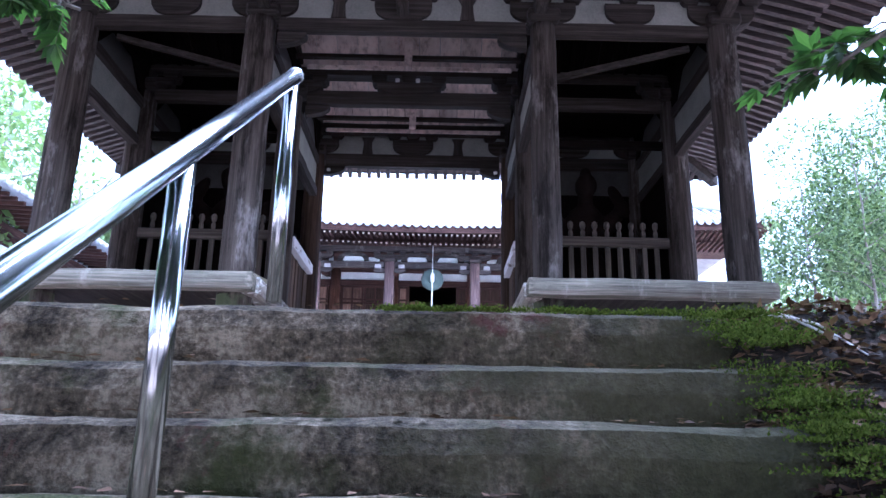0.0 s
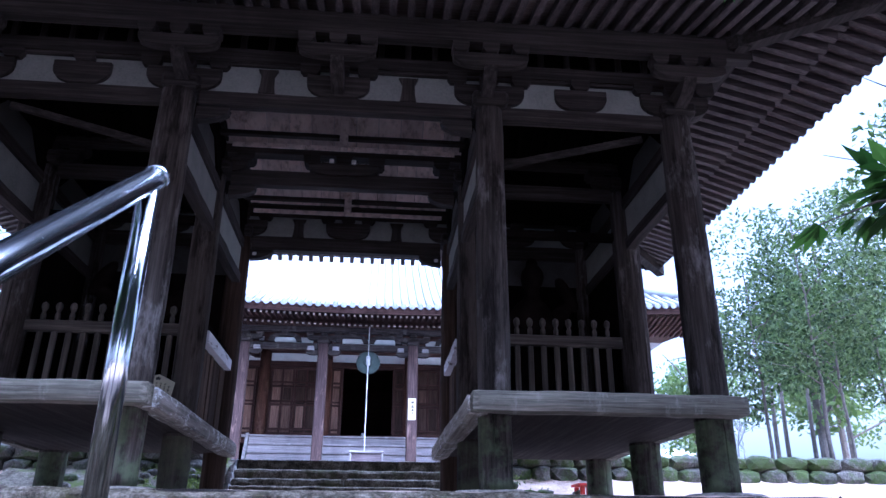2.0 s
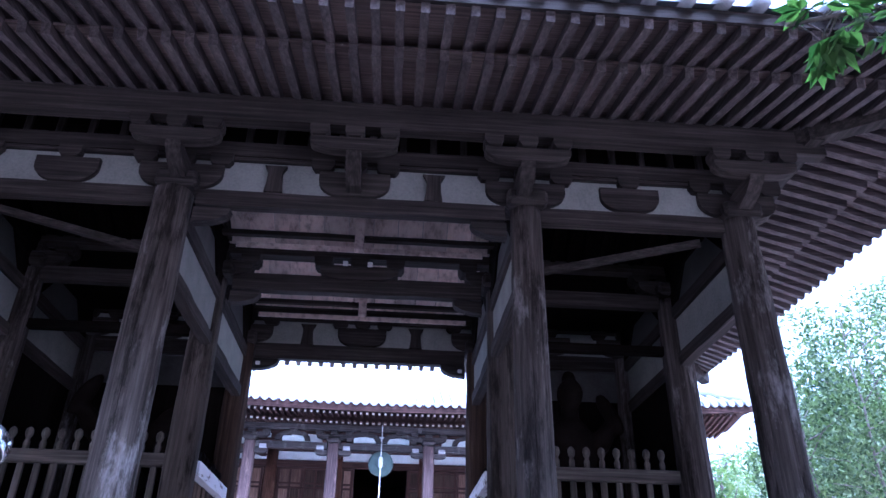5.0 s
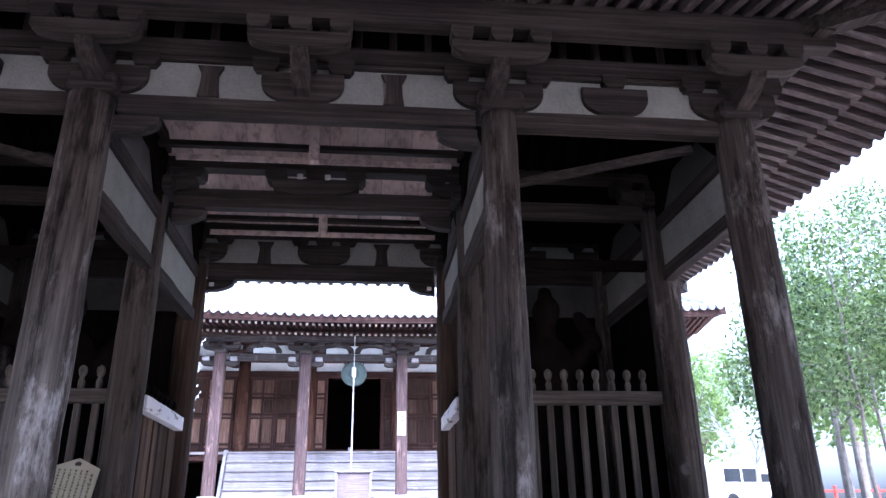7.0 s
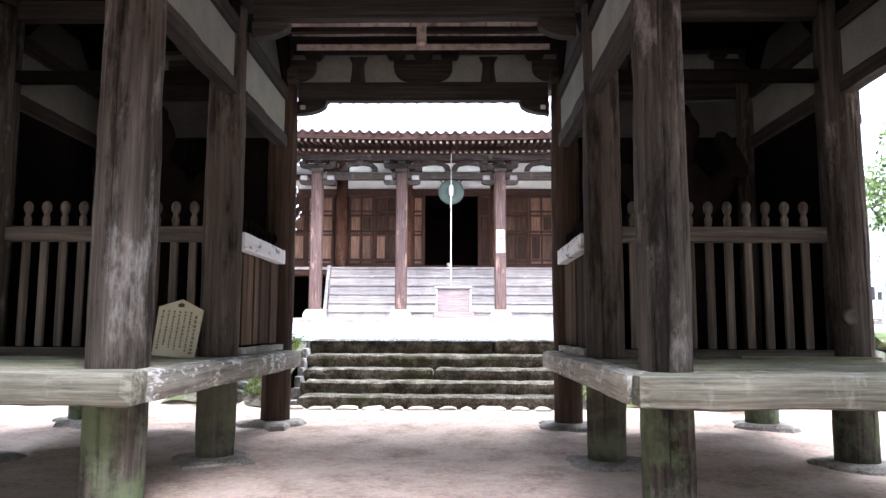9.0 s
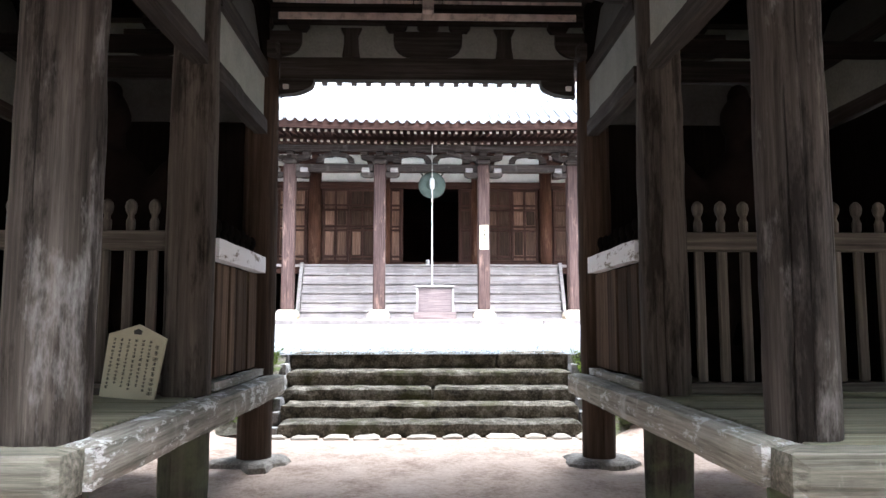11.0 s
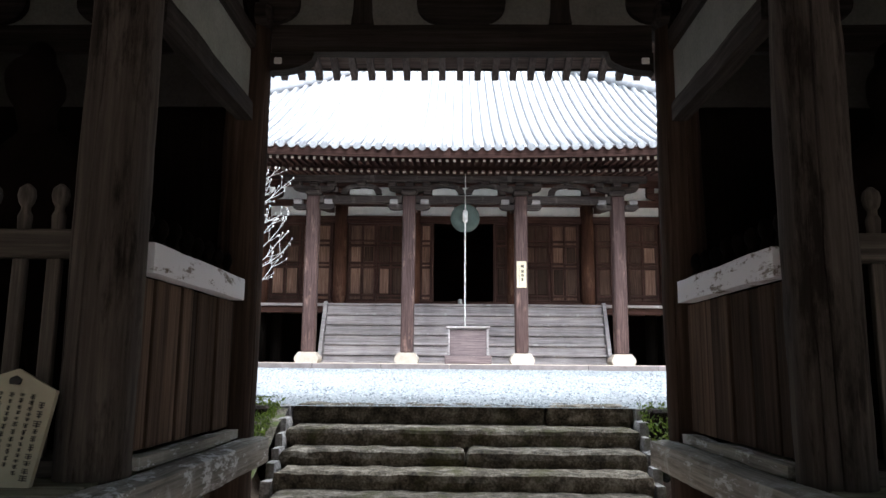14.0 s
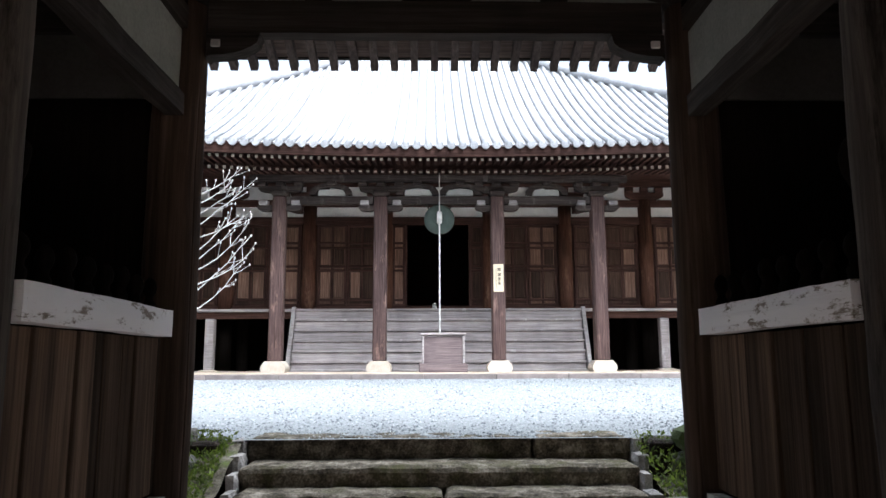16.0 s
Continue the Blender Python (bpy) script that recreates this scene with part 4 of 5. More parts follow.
for a, b in zip(mx, mx[1:]):
    mid = (a + b) / 2
    if abs(mid - HX) < 0.5:
        # open centre: black interior, leaves folded back at both sides
        plank_door(a + 0.22, HX - 1.08, HF + 0.16, 6.16, WY - 0.04, 1, hall)
        plank_door(HX + 1.08, b - 0.22, HF + 0.16, 6.16, WY - 0.04, 1, hall)
        part("door_post", boxed(HX - 1.1, HX - 1.02, WY - 0.09, WY + 0.1, HF + 0.16, 6.16, 0.01), HALL["z"], hall)
        part("door_post", boxed(HX + 1.02, HX + 1.1, WY - 0.09, WY + 0.1, HF + 0.16, 6.16, 0.01), HALL["z"], hall)
    else:
        n = 2
        w = (b - a - 0.56) / n
        part("wall_board", boxed(a + 0.2, b - 0.2, WY + 0.05, WY + 0.1, HF + 0.16, 6.16, 0.0), HALL["z"], hall)
        for k in range(n):
            plank_door(a + 0.28 + k * w, a + 0.28 + (k + 1) * w - 0.02, HF + 0.16, 6.16, WY - 0.04, 2, hall)
for x in (mx[0], mx[-1]):
    part("side_wall", boxed(x - 0.1, x + 0.1, WY, 35.0, 1.36, 7.6, 0.0), HALL["y"], hall)
part("back_wall", boxed(mx[0], mx[-1], 34.9, 35.1, 1.36, 7.6, 0.0), HALL["x"], hall)
part("inner_floor", boxed(mx[0], mx[-1], WY, 35, HF - 0.1, HF + 0.05, 0.0), HALL["x"], hall)
part("inner_ceiling", boxed(mx[0], mx[-1], WY, 35, 7.6, 7.7, 0.0), HALL["x"], hall)

# porch beams and brackets
for xa, xb in zip(kx, kx[1:]):
    part("porch_beam", rough_box(xa + 0.19, xb - 0.19, 19.86, 20.14, 6.1, 6.36, 0.25, 0.015, xa), GREYBEAM, hall)
part("porch_plate", boxed(kx[0] - 0.9, kx[-1] + 0.9, 19.88, 20.12, 6.78, 6.98, 0.02), GREYBEAM, hall)
for x in kx:
    b0 = part("bearing_block", boxed(x - 0.24, x + 0.24, 19.76, 20.24, 6.35, 6.52, 0.05), GREYBEAM, hall)
    bm = bmesh.new()
    prism(bm, boat(0.3, 1.25, 6.46, 6.64, x), "y", 19.89, 20.11)
    a = part("bracket_arm", bm, GREYBEAM, hall)
    for dx in (-0.52, 0, 0.52):
        part("block", boxed(x + dx - 0.13, x + dx + 0.13, 19.86, 20.14, 6.64, 6.78, 0.03), GREYBEAM, a)
    for dx in (-0.42, 0.42):
        bm = bmesh.new()
        prism(bm, boat(0.12, 0.5, 5.92, 6.08, x + dx * 0.9), "y", 19.9, 20.1)
        e = part("nose_bracket", bm, GREYBEAM, hall)
        part("block", boxed(x + dx * 1.1 - 0.13, x + dx * 1.1 + 0.13, 19.86, 20.14, 6.08, 6.24, 0.03), STEPWOOD, e)
    bm = bmesh.new()
    beam_between(bm, (x, 20.2, 6.05), (x, 23.2, 6.5), 0.2, 0.3)
    part("tie_beam", bm, HALL["y"], hall)
for i, (xa, xb) in enumerate(zip(kx, kx[1:])):
    m_ = (xa + xb) / 2
    for dx in ((-0.62, 0.62) if i == 1 else (0.0,)):
        bm = bmesh.new()
        c = m_ + dx
        arch = [(c + 0.62 * math.cos(t), 6.4 + 0.34 * math.sin(t) ** 0.8) for t in np.linspace(0, math.pi, 11)]
        inner = [(c - 0.42 * math.cos(t), 6.4 + 0.22 * math.sin(t) ** 0.8) for t in np.linspace(0, math.pi, 11)]
        prism(bm, arch + inner, "y", 19.93, 20.07)
        f = part("frog_leg_strut", bm, GREYBEAM, hall)
        part("plaster_fill", boxed(c - 0.36, c + 0.36, 19.98, 20.02, 6.38, 6.56, 0.0), PLASTER, f)
        part("block", boxed(c - 0.14, c + 0.14, 19.86, 20.14, 6.68, 6.8, 0.03), GREYBEAM, f)

# hall roof
HEX, HEY = 12.85, 17.9
HROOF = part("roof", boxed(HX - 2.3, HX + 2.3, 28.9, 29.3, 14.6, 15.3, 0.05), TILE, hall, "grey tiled hipped roof")


def hall_roof_z(d):
    return 7.22 + 0.5 * d + 0.0175 * d * d


def hall_lift(x):
    return 0.5 * (abs(x - HX) / HEX) ** 1.8


bm = bmesh.new()
rings = []
NS = 14
for k in range(NS + 1):
    d = 11.0 * k / NS
    X = HEX - d * 10.6 / 11.0
    row = []
    for i in range(25):
        t = -1 + 2 * i / 24
        row.append(bm.verts.new((HX + X * t, HEY + d, hall_roof_z(d) + 0.5 * abs(t) ** 1.8 * (1 - k / NS))))
    rings.append(row)
for a, b in zip(rings, rings[1:]):
    for i in range(24):
        bm.faces.new((a[i], a[i + 1], b[i + 1], b[i]))
part("tile_bed", bm, TILE, HROOF)
for s in (-1, 1):
    bm = bmesh.new()
    e = [bm.verts.new(r[-1 if s > 0 else 0]) for r in [[(HX - (HEX - d * 10.6 / 11), HEY + d, hall_roof_z(d) + 0.5 * (1 - d / 11)), (HX + (HEX - d * 10.6 / 11), HEY + d, hall_roof_z(d) + 0.5 * (1 - d / 11))] for d in np.linspace(0, 11, 12)]]
    g = [bm.verts.new((v.co.x, 57.8 - v.co.y + 0.0, v.co.z)) for v in e]
    for a, b, c, d in zip(e, e[1:], g[1:], g):
        bm.faces.new((a, b, c, d) if s < 0 else (d, c, b, a))
    part("side_slope", bm, TILE, HROOF)
    bm = bmesh.new()
    pts = [(HX + s * (HEX - d * 10.6 / 11), HEY + d, hall_roof_z(d) + 0.5 * (1 - d / 11) + 0.13) for d in np.linspace(0.3, 11, 14)]
    tube(bm, pts, 0.2, 8)
    part("hip_ridge", bm, TILE, HROOF, "", True)
for x in np.arange(HX - 12.6, HX + 12.61, 0.3):
    bm = bmesh.new()
    dmax = min(11.0, (HEX - abs(x - HX)) * 11.0 / 10.6)
    pts = []
    n = max(3, int(dmax / 1.2) + 2)
    for k in range(n):
        d = dmax * k / (n - 1)
        X = HEX - d * 10.6 / 11.0
        t = min(1.0, abs(x - HX) / max(X, 0.01))
        pts.append((x, HEY + d, hall_roof_z(d) + 0.5 * t ** 1.8 * (1 - d / 11.0) + 0.03))
    pts[0] = (x, HEY - 0.07, pts[0][2])
    tube(bm, pts, 0.085, 8)
    ct = part("cover_tile", bm, TILE, HROOF, "", True)
    bm = bmesh.new()
    lathe(bm, [(0.001, -0.03), (0.05, -0.03), (0.055, -0.018), (0.075, -0.018), (0.08, -0.035), (0.105, -0.035), (0.11, 0.0), (0.1, 0.05)], 14)
    bm.transform(Matrix.Translation((x, HEY - 0.06, pts[0][2] - 0.015)) @ Matrix.Rotation(radians(-90), 4, "X"))
    part("end_cap", bm, TILE, ct)


def hall_rafters(y0, z0, y1, z1, w, h, lim, name, parent):
    first = None
    rest = bmesh.new()
    for x in np.arange(HX - 12.2, HX + 12.21, 0.205):
        zl = 0.5 * (abs(x - HX) / HEX) ** 1.8
        if abs(x - HX) > lim:
            beam_between(rest, (x, y0, z0), (x, y1, z1 + zl), w, h)
            continue
        bm = bmesh.new()
        beam_between(bm, (x, y0, z0), (x, y1, z1 + zl), w, h)
        r = part(name, bm, HALL["y"], parent)
        part("painted_end", boxed(x - w / 2 + 0.004, x + w / 2 - 0.004, y1 - 0.012, y1 - 0.002, z1 + zl + 0.004, z1 + zl + h - 0.004, 0.0), TANEND, r)
    tagged(part("outer_rafters", rest, HALL["y"], parent), kind="stuff")


hall_rafters(20.0, 7.0, 18.75, 6.72, 0.09, 0.1, 7.2, "rafter", hall)
hall_rafters(19.2, 7.06, 18.08, 6.87, 0.08, 0.09, 7.2, "flying_rafter", hall)
bm = bmesh.new()
rows = []
for y, z, k in ((17.92, 7.02, 1.0), (18.9, 7.18, 0.8), (20.3, 7.22, 0.3), (23.6, 7.75, 0.0)):
    rows.append([bm.verts.new((HX + HEX * t, y, z + k * 0.5 * abs(t) ** 1.8)) for t in np.linspace(-1, 1, 25)])
for a, b in zip(rows, rows[1:]):
    for i in range(24):
        bm.faces.new((a[i], b[i], b[i + 1], a[i + 1]))
part("soffit", bm, HALL["x"], hall)
bm = bmesh.new()
for y in (17.93, 18.0):
    rows = [[bm.verts.new((HX + HEX * t, y, z + 0.5 * abs(t) ** 1.8)) for t in np.linspace(-1, 1, 25)] for z in (6.96, 7.26)]
    for i in range(24):
        bm.faces.new((rows[0][i], rows[0][i + 1], rows[1][i + 1], rows[1][i]))
part("eave_board", bm, HALL["x"], hall)

# bleached nail plugs on the middle bracket, a knot hole in one column
for x in (-0.17, 0.13):
    part("nail_plug", boxed(x - 0.03, x + 0.03, 1.915, 1.94, 4.25, 4.31, 0.006), CHALK, gate)
for x in (-1.42, 1.42):
    part("nail_plug", boxed(x - 0.03, x + 0.03, 3.87, 3.89, 3.62, 3.67, 0.006), CHALK, gate)
bm = bmesh.new()
lathe(bm, [(0.075, -0.012), (0.07, 0.006), (0.045, 0.012), (0.03, 0.002)], 14)
kn = part("knot", bm, IRON, gate, "dark knot in the column", True)
kn.matrix_basis = Matrix.Translation((3.79, 1.862, 1.16)) @ Matrix.Rotation(radians(90), 4, "X")

# ---- banks, retaining walls ----
CHEEK = speckled("pale_cheek_stone", [(0.34, (0.1, 0.095, 0.09)), (0.5, (0.3, 0.285, 0.275)), (0.66, (0.5, 0.48, 0.475))], 5.0, 0.92, 0.8, 0.03, moss=(0.1, 0.12, 0.04), moss_at=0.55)
WEED = leafy("weed_leaf", (0.05, 0.07, 0.02), (0.2, 0.24, 0.07), 0.3)
BOXWOOD = wood("mauve_grey_box_board", "x", (0.055, 0.044, 0.046), (0.14, 0.115, 0.12), (0.235, 0.198, 0.206), 0.85)
def sheet(name, xs, ys, zf, material, parent=None):
    bm = bmesh.new()
    g = [[bm.verts.new((x, y, zf(x, y))) for x in xs] for y in ys]
    for r0, r1 in zip(g, g[1:]):
        for i in range(len(xs) - 1):
            bm.faces.new((r0[i], r0[i + 1], r1[i + 1], r1[i]))
    return link(name, bm, material, parent, "", True)


def slope_z(y):
    """The line of the step noses."""
    return max(-2.9, -0.5 + (min(y, -4.9) + 4.9) * 0.62)


def bank_right_z(x, y):
    e = min(1.0, max(0.0, (x - 1.2) / 0.5))
    fall = max(0.0, (y + 4.3) / 2.2) * 0.35
    return slope_z(y) - 0.5 + 0.5 * e + 0.09 * max(0, x - 1.8) - fall * e + e * (0.1 * noise.noise(Vector((x * 1.3, y * 1.3, 0))) + 0.05 * noise.noise(Vector((x * 5, y * 5, 2))))


def bank_left_z(x, y):
    e = min(1.0, max(0.0, (-x - 2.75) / 0.5))
    return slope_z(y) - 0.6 + 0.55 * e + e * 0.1 * noise.noise(Vector((x * 1.3, y * 1.3, 7)))


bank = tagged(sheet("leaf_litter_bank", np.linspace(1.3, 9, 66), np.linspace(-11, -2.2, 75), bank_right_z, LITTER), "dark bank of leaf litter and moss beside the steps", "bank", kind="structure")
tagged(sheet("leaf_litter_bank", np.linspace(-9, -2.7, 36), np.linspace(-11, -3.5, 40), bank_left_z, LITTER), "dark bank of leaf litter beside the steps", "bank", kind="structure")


def leaf_quad(bm, p, d, n, length, width):
    """One pointed leaf with a bent midrib."""
    s = d.cross(n).normalized() * width
    tip = p + d * length - n * length * 0.12
    m = p + d * length * 0.45
    a, b, c, e = bm.verts.new(p), bm.verts.new(m + s), bm.verts.new(tip), bm.verts.new(m - s)
    bm.faces.new((a, b, c))
    bm.faces.new((a, c, e))


def rnd_vec():
    while True:
        v = Vector((random.uniform(-1, 1), random.uniform(-1, 1), random.uniform(-1, 1)))
        if 0.05 < v.length < 1:
            return v.normalized()


bm = bmesh.new()
for _ in range(15000):
    x, y = min(8.5, 1.5 + abs(random.gauss(0, 1.7))), max(-10.5, min(-2.6, random.gauss(-5.8, 1.1)))
    p = Vector((x, y, bank_right_z(x, y) + random.uniform(0.004, 0.03)))
    d = rnd_vec()
    d.z *= 0.35
    leaf_quad(bm, p, d.normalized(), Vector((random.uniform(-0.4, 0.4), random.uniform(-0.4, 0.4), 1)).normalized(), random.uniform(0.025, 0.085), random.uniform(0.008, 0.022))
for _ in range(420):
    i = random.randrange(0, 5)
    x = random.uniform(-2.8, 1.5)
    y = STAIR_Y - i * TREAD + random.uniform(0.03, 0.3)
    p = Vector((x, y, (STAIR_Z, STAIR_Z - 0.255, STAIR_Z - 0.45, STAIR_Z - 0.655, STAIR_Z - 0.86)[i] + 0.012))
    d = rnd_vec()
    d.z = 0.05
    leaf_quad(bm, p, d.normalized(), Vector((random.uniform(-0.3, 0.3), random.uniform(-0.3, 0.3), 1)).normalized(), random.uniform(0.03, 0.07), random.uniform(0.008, 0.02))
tagged(link("fallen_leaves", bm, DRYLEAF), "dry brown and grey fallen leaves on bank and steps", "leaves", kind="stuff")

bm = bmesh.new()
for i in range(24):
    x, y = random.uniform(1.8, 4.5), random.uniform(-7.2, -4.2)
    a = random.uniform(0, 6.28)
    L = random.uniform(0.15, 0.5)
    p = Vector((x, y, bank_right_z(x, y) + 0.02))
    q = p + Vector((math.cos(a) * L, math.sin(a) * L, 0))
    q.z = bank_right_z(q.x, q.y) + 0.03
    tube(bm, [p, (p + q) / 2 + Vector((0, 0, 0.03)), q], [0.006, 0.005, 0.003], 5)
tagged(link("twigs", bm, PALEBARK), "pale dry twigs lying on the bank", "twigs", kind="stuff")


def lumps(name, spots, material, label):
    bm = bmesh.new()
    for x, y, z, r in spots:
        for _ in range(110):
            p = Vector((x + random.gauss(0, r), y + random.gauss(0, r), z + abs(random.gauss(0, r * 0.13))))
            d = rnd_vec()
            d.z = abs(d.z) + 0.3
            leaf_quad(bm, p, d.normalized(), rnd_vec(), random.uniform(0.007, 0.018), random.uniform(0.003, 0.005))
    return tagged(link(name, bm, MOSSLEAF), label, "moss", kind="stuff")


spots = []
for i in range(6):
    for _ in range(36):
        f = random.random()
        x = 1.64 + random.gauss(0, 0.065)
        y = STAIR_Y - i * TREAD + 0.06 - f * 0.36
        zs = (STAIR_Z, STAIR_Z - 0.255, STAIR_Z - 0.45, STAIR_Z - 0.655, STAIR_Z - 0.86, STAIR_Z - 1.06)[i]
        spots.append((x, y, zs + 0.01 - f * 0.2, random.uniform(0.03, 0.075)))
for _ in range(50):
    x, y = random.uniform(2.2, 5.0), random.uniform(-5.4, -4.4)
    spots.append((x, y, bank_right_z(x, y) - 0.01, random.uniform(0.06, 0.16)))
for _ in range(40):
    x = random.uniform(0.3, 1.7)
    spots.append((x, STAIR_Y + random.uniform(0.0, 0.06), STAIR_Z - 0.012, random.uniform(0.015, 0.035)))
lumps("moss", spots, MOSS, "bright green moss cushions on step ends and bank")
spots = []
for _ in range(26):
    s = random.choice((-1, 1))
    x, y = s * (2.1 + abs(random.gauss(0, 0.5))), random.uniform(5.6, 7.1)
    spots.append((x, y, (y - 5.0) / 2.1 * 0.8 + 0.05, random.uniform(0.06, 0.16)))
for _ in range(14):
    x, y = -2.12 - abs(random.gauss(0, 0.2)), random.uniform(5.4, 7.2)
    spots.append((x, y, 0.47 if y < 6.3 else 0.94, random.uniform(0.05, 0.1)))
lumps("moss", spots, MOSS, "bright moss beside the rear steps")
tagged(sheet("moss_bank", np.linspace(-5.5, -1.92, 44), np.linspace(5.15, 6.95, 24), lambda x, y: 0.05 + (y - 5.1) / 1.9 * 0.82 + 0.07 * noise.noise(Vector((x * 3, y * 3, 4))), BANKMOSS), "green mossy bank beside the rear steps", "bank", kind="structure")
tagged(sheet("moss_bank", np.linspace(2.12, 13.0, 90), np.linspace(5.1, 6.75, 22), lambda x, y: 0.04 + (y - 5.1) / 1.9 * 0.6 + 0.07 * noise.noise(Vector((x * 3, y * 3, 8))), BANKMOSS), "green mossy bank below the retaining wall", "bank", kind="structure")
# Added dark cover, mostly out of view, cutting light bounced into the gate.
tagged(sheet("forecourt", np.linspace(-9, 9, 70), np.linspace(-4.62, -0.75, 30), lambda x, y: ground_z(x, y) + 0.03 + 0.02 * noise.noise(Vector((x * 2, y * 2, 9))), LITTER), "dark leafy sheet added before the gate to cut bounced light", "ground", kind="structure")


bm = bmesh.new()
for _ in range(4200):
    s = random.choice((-1, -1, 1))
    x, y = s * (2.0 + abs(random.gauss(0, 0.55))), random.uniform(5.3, 7.0)
    p = Vector((x, y, 0.04 + (y - 5.1) / 1.9 * 0.82 + random.uniform(0, 0.05)))
    d = rnd_vec()
    d.z = abs(d.z) + 0.2
    leaf_quad(bm, p, d.normalized(), rnd_vec(), random.uniform(0.03, 0.09), random.uniform(0.006, 0.016))
tagged(link("low_weeds", bm, WEED), "small yellow-green weeds beside the rear steps", "weeds", kind="stuff")


def stone(x, y, z, rx, ry, rz, parent, seed, material=None):
    bm = bmesh.new()
    bmesh.ops.create_icosphere(bm, subdivisions=2, radius=1.0)
    for v in bm.verts:
        c = v.co.copy()
        k = 1.0 / max(abs(c.x), abs(c.y), abs(c.z))
        c = c.lerp(c * k, 0.55) * (1 + 0.16 * noise.noise(c * 1.7 + Vector((seed * 3.1, seed, 0))))
        v.co = Vector((c.x * rx, c.y * ry, c.z * rz)) + Vector((x, y, z))
    return part("stone", bm, material or ROCK, parent)


for s in (-1, 1):
    w = tagged(thing("retaining_wall", "low mossy dry stone wall holding up the court", "stone wall"), kind="structure")
    row_z = 0.1
    for r, h in enumerate((0.2, 0.17, 0.14)):
        x = 2.15 + random.uniform(0, 0.2)
        while x < 12:
            rx = random.uniform(0.16, 0.36)
            stone(s * (x + rx), 6.55 + r * 0.07 + random.uniform(-0.04, 0.04), row_z + h * 0.9, rx * 1.05, 0.28, h * random.uniform(0.95, 1.25), w, x + r * 20 + s)
            x += rx * 1.95
        row_z += h * 1.75
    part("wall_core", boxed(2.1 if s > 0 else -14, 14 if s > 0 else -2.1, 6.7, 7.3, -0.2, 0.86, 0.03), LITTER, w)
    for k in range(7):
        y, z = 5.3 + k * 0.27, 0.1 + k * 0.125
        wd = random.uniform(0.1, 0.17)
        xi = 1.8 + 0.03 * k if s > 0 else 1.71 + 0.03 * k
        part("cheek_stone", rough_box(xi if s > 0 else -xi - wd, xi + wd if s > 0 else -xi, y, y + random.uniform(0.28, 0.4), z - 0.4, z + random.uniform(-0.01, 0.03), 0.09, 0.014, s + k * 3, 3.0), CHEEK, w)
for i in range(20):
    s = random.choice((-1, 1))
    x = s * random.uniform(2.3, 4.5)
    y = random.uniform(5.2, 6.2)
    st = stone(x, y, 0.05 + (y - 5) / 2.1 * 0.8, random.uniform(0.08, 0.2), random.uniform(0.08, 0.18), random.uniform(0.06, 0.13), None, i)
    st.name = "field_stone"
    tagged(st, "mossy loose field stone by the retaining wall", "stone", "loose stones by the wall")

# pebbles of the court
base = [Vector(v) for v in ((1, 0, 0), (-1, 0, 0), (0, 1, 0), (0, -1, 0), (0, 0, 0.7))]
tri = ((0, 2, 4), (2, 1, 4), (1, 3, 4), (3, 0, 4))
pv, pf = [], []
for _ in range(26000):
    y = 7.05 + (random.random() ** 1.3) * 10.6
    x = random.uniform(-7.5, 7.5)
    z = ground_z(0, max(y, 7.1)) + 0.03 + 0.015 * noise.noise(Vector((x, y, 0)))
    r = random.uniform(0.014, 0.034)
    a = random.uniform(0, 6.28)
    n0 = len(pv)
    for b in base:
        pv.append((x + (b.x * math.cos(a) - b.y * math.sin(a) * 0.7) * r, y + (b.x * math.sin(a) + b.y * math.cos(a) * 0.7) * r, z + b.z * r))
    pf += [tuple(n0 + i for i in t) for t in tri]
me = bpy.data.meshes.new("pebbles")
me.from_pydata(pv, [], pf)
PEB, nt_, b_ = base_material("gravel_stone", 0.9)
g_ = nt_.nodes.new("ShaderNodeNewGeometry")
nt_.links.new(ramp(nt_, [(0.0, (0.1, 0.112, 0.122)), (0.5, (0.27, 0.29, 0.305)), (1.0, (0.48, 0.5, 0.51))], g_.outputs["Random Per Island"]), b_.inputs["Base Color"])
me.materials.append(PEB)
tagged(new("pebbles", me), "loose pale grey pebbles on the court", "gravel", kind="stuff")

# ---- handrail ----
rail = thing("handrail", "polished stainless steel stair handrail with two posts", "handrail")
bm = bmesh.new()
p0, d0 = Vector((-0.115, -4.93, 0.475)), Vector((0, -1, -0.755)).normalized()
tube(bm, [p0, p0 + d0 * 1.2, p0 + d0 * 5.2], 0.034, 18)
part("top_rail", bm, STEEL, rail, "", True)
bm = bmesh.new()
lathe(bm, [(0.034, -0.01), (0.037, 0.0), (0.037, 0.02), (0.02, 0.035)], 18)
cap = part("end_cap", bm, STEEL, rail, "", True)
cap.matrix_basis = Matrix.Translation(p0) @ (-d0).to_track_quat("Z", "Y").to_matrix().to_4x4()
for y, zb in ((-4.97, -0.5), (-6.03, -1.16), (-7.9, -2.38)):
    zt = p0.z + (y - p0.y) * 0.755
    bm = bmesh.new()
    lathe(bm, [(0.03, zb), (0.03, zt - 0.02)], 18, (-0.115, y, 0))
    po = part("post", bm, STEEL, rail, "", True)

# ---- signboard on the side floor ----
sign = thing("signboard", "pale peaked wooden signboard with black text, leaning on the floor", "sign")
SM = Matrix.Translation((-2.015, 1.745, 0.795)) @ Matrix.Rotation(radians(-4), 4, "Z") @ Matrix.Rotation(radians(4.5), 4, "Y") @ Matrix.Rotation(radians(-9), 4, "X")
bm = bmesh.new()
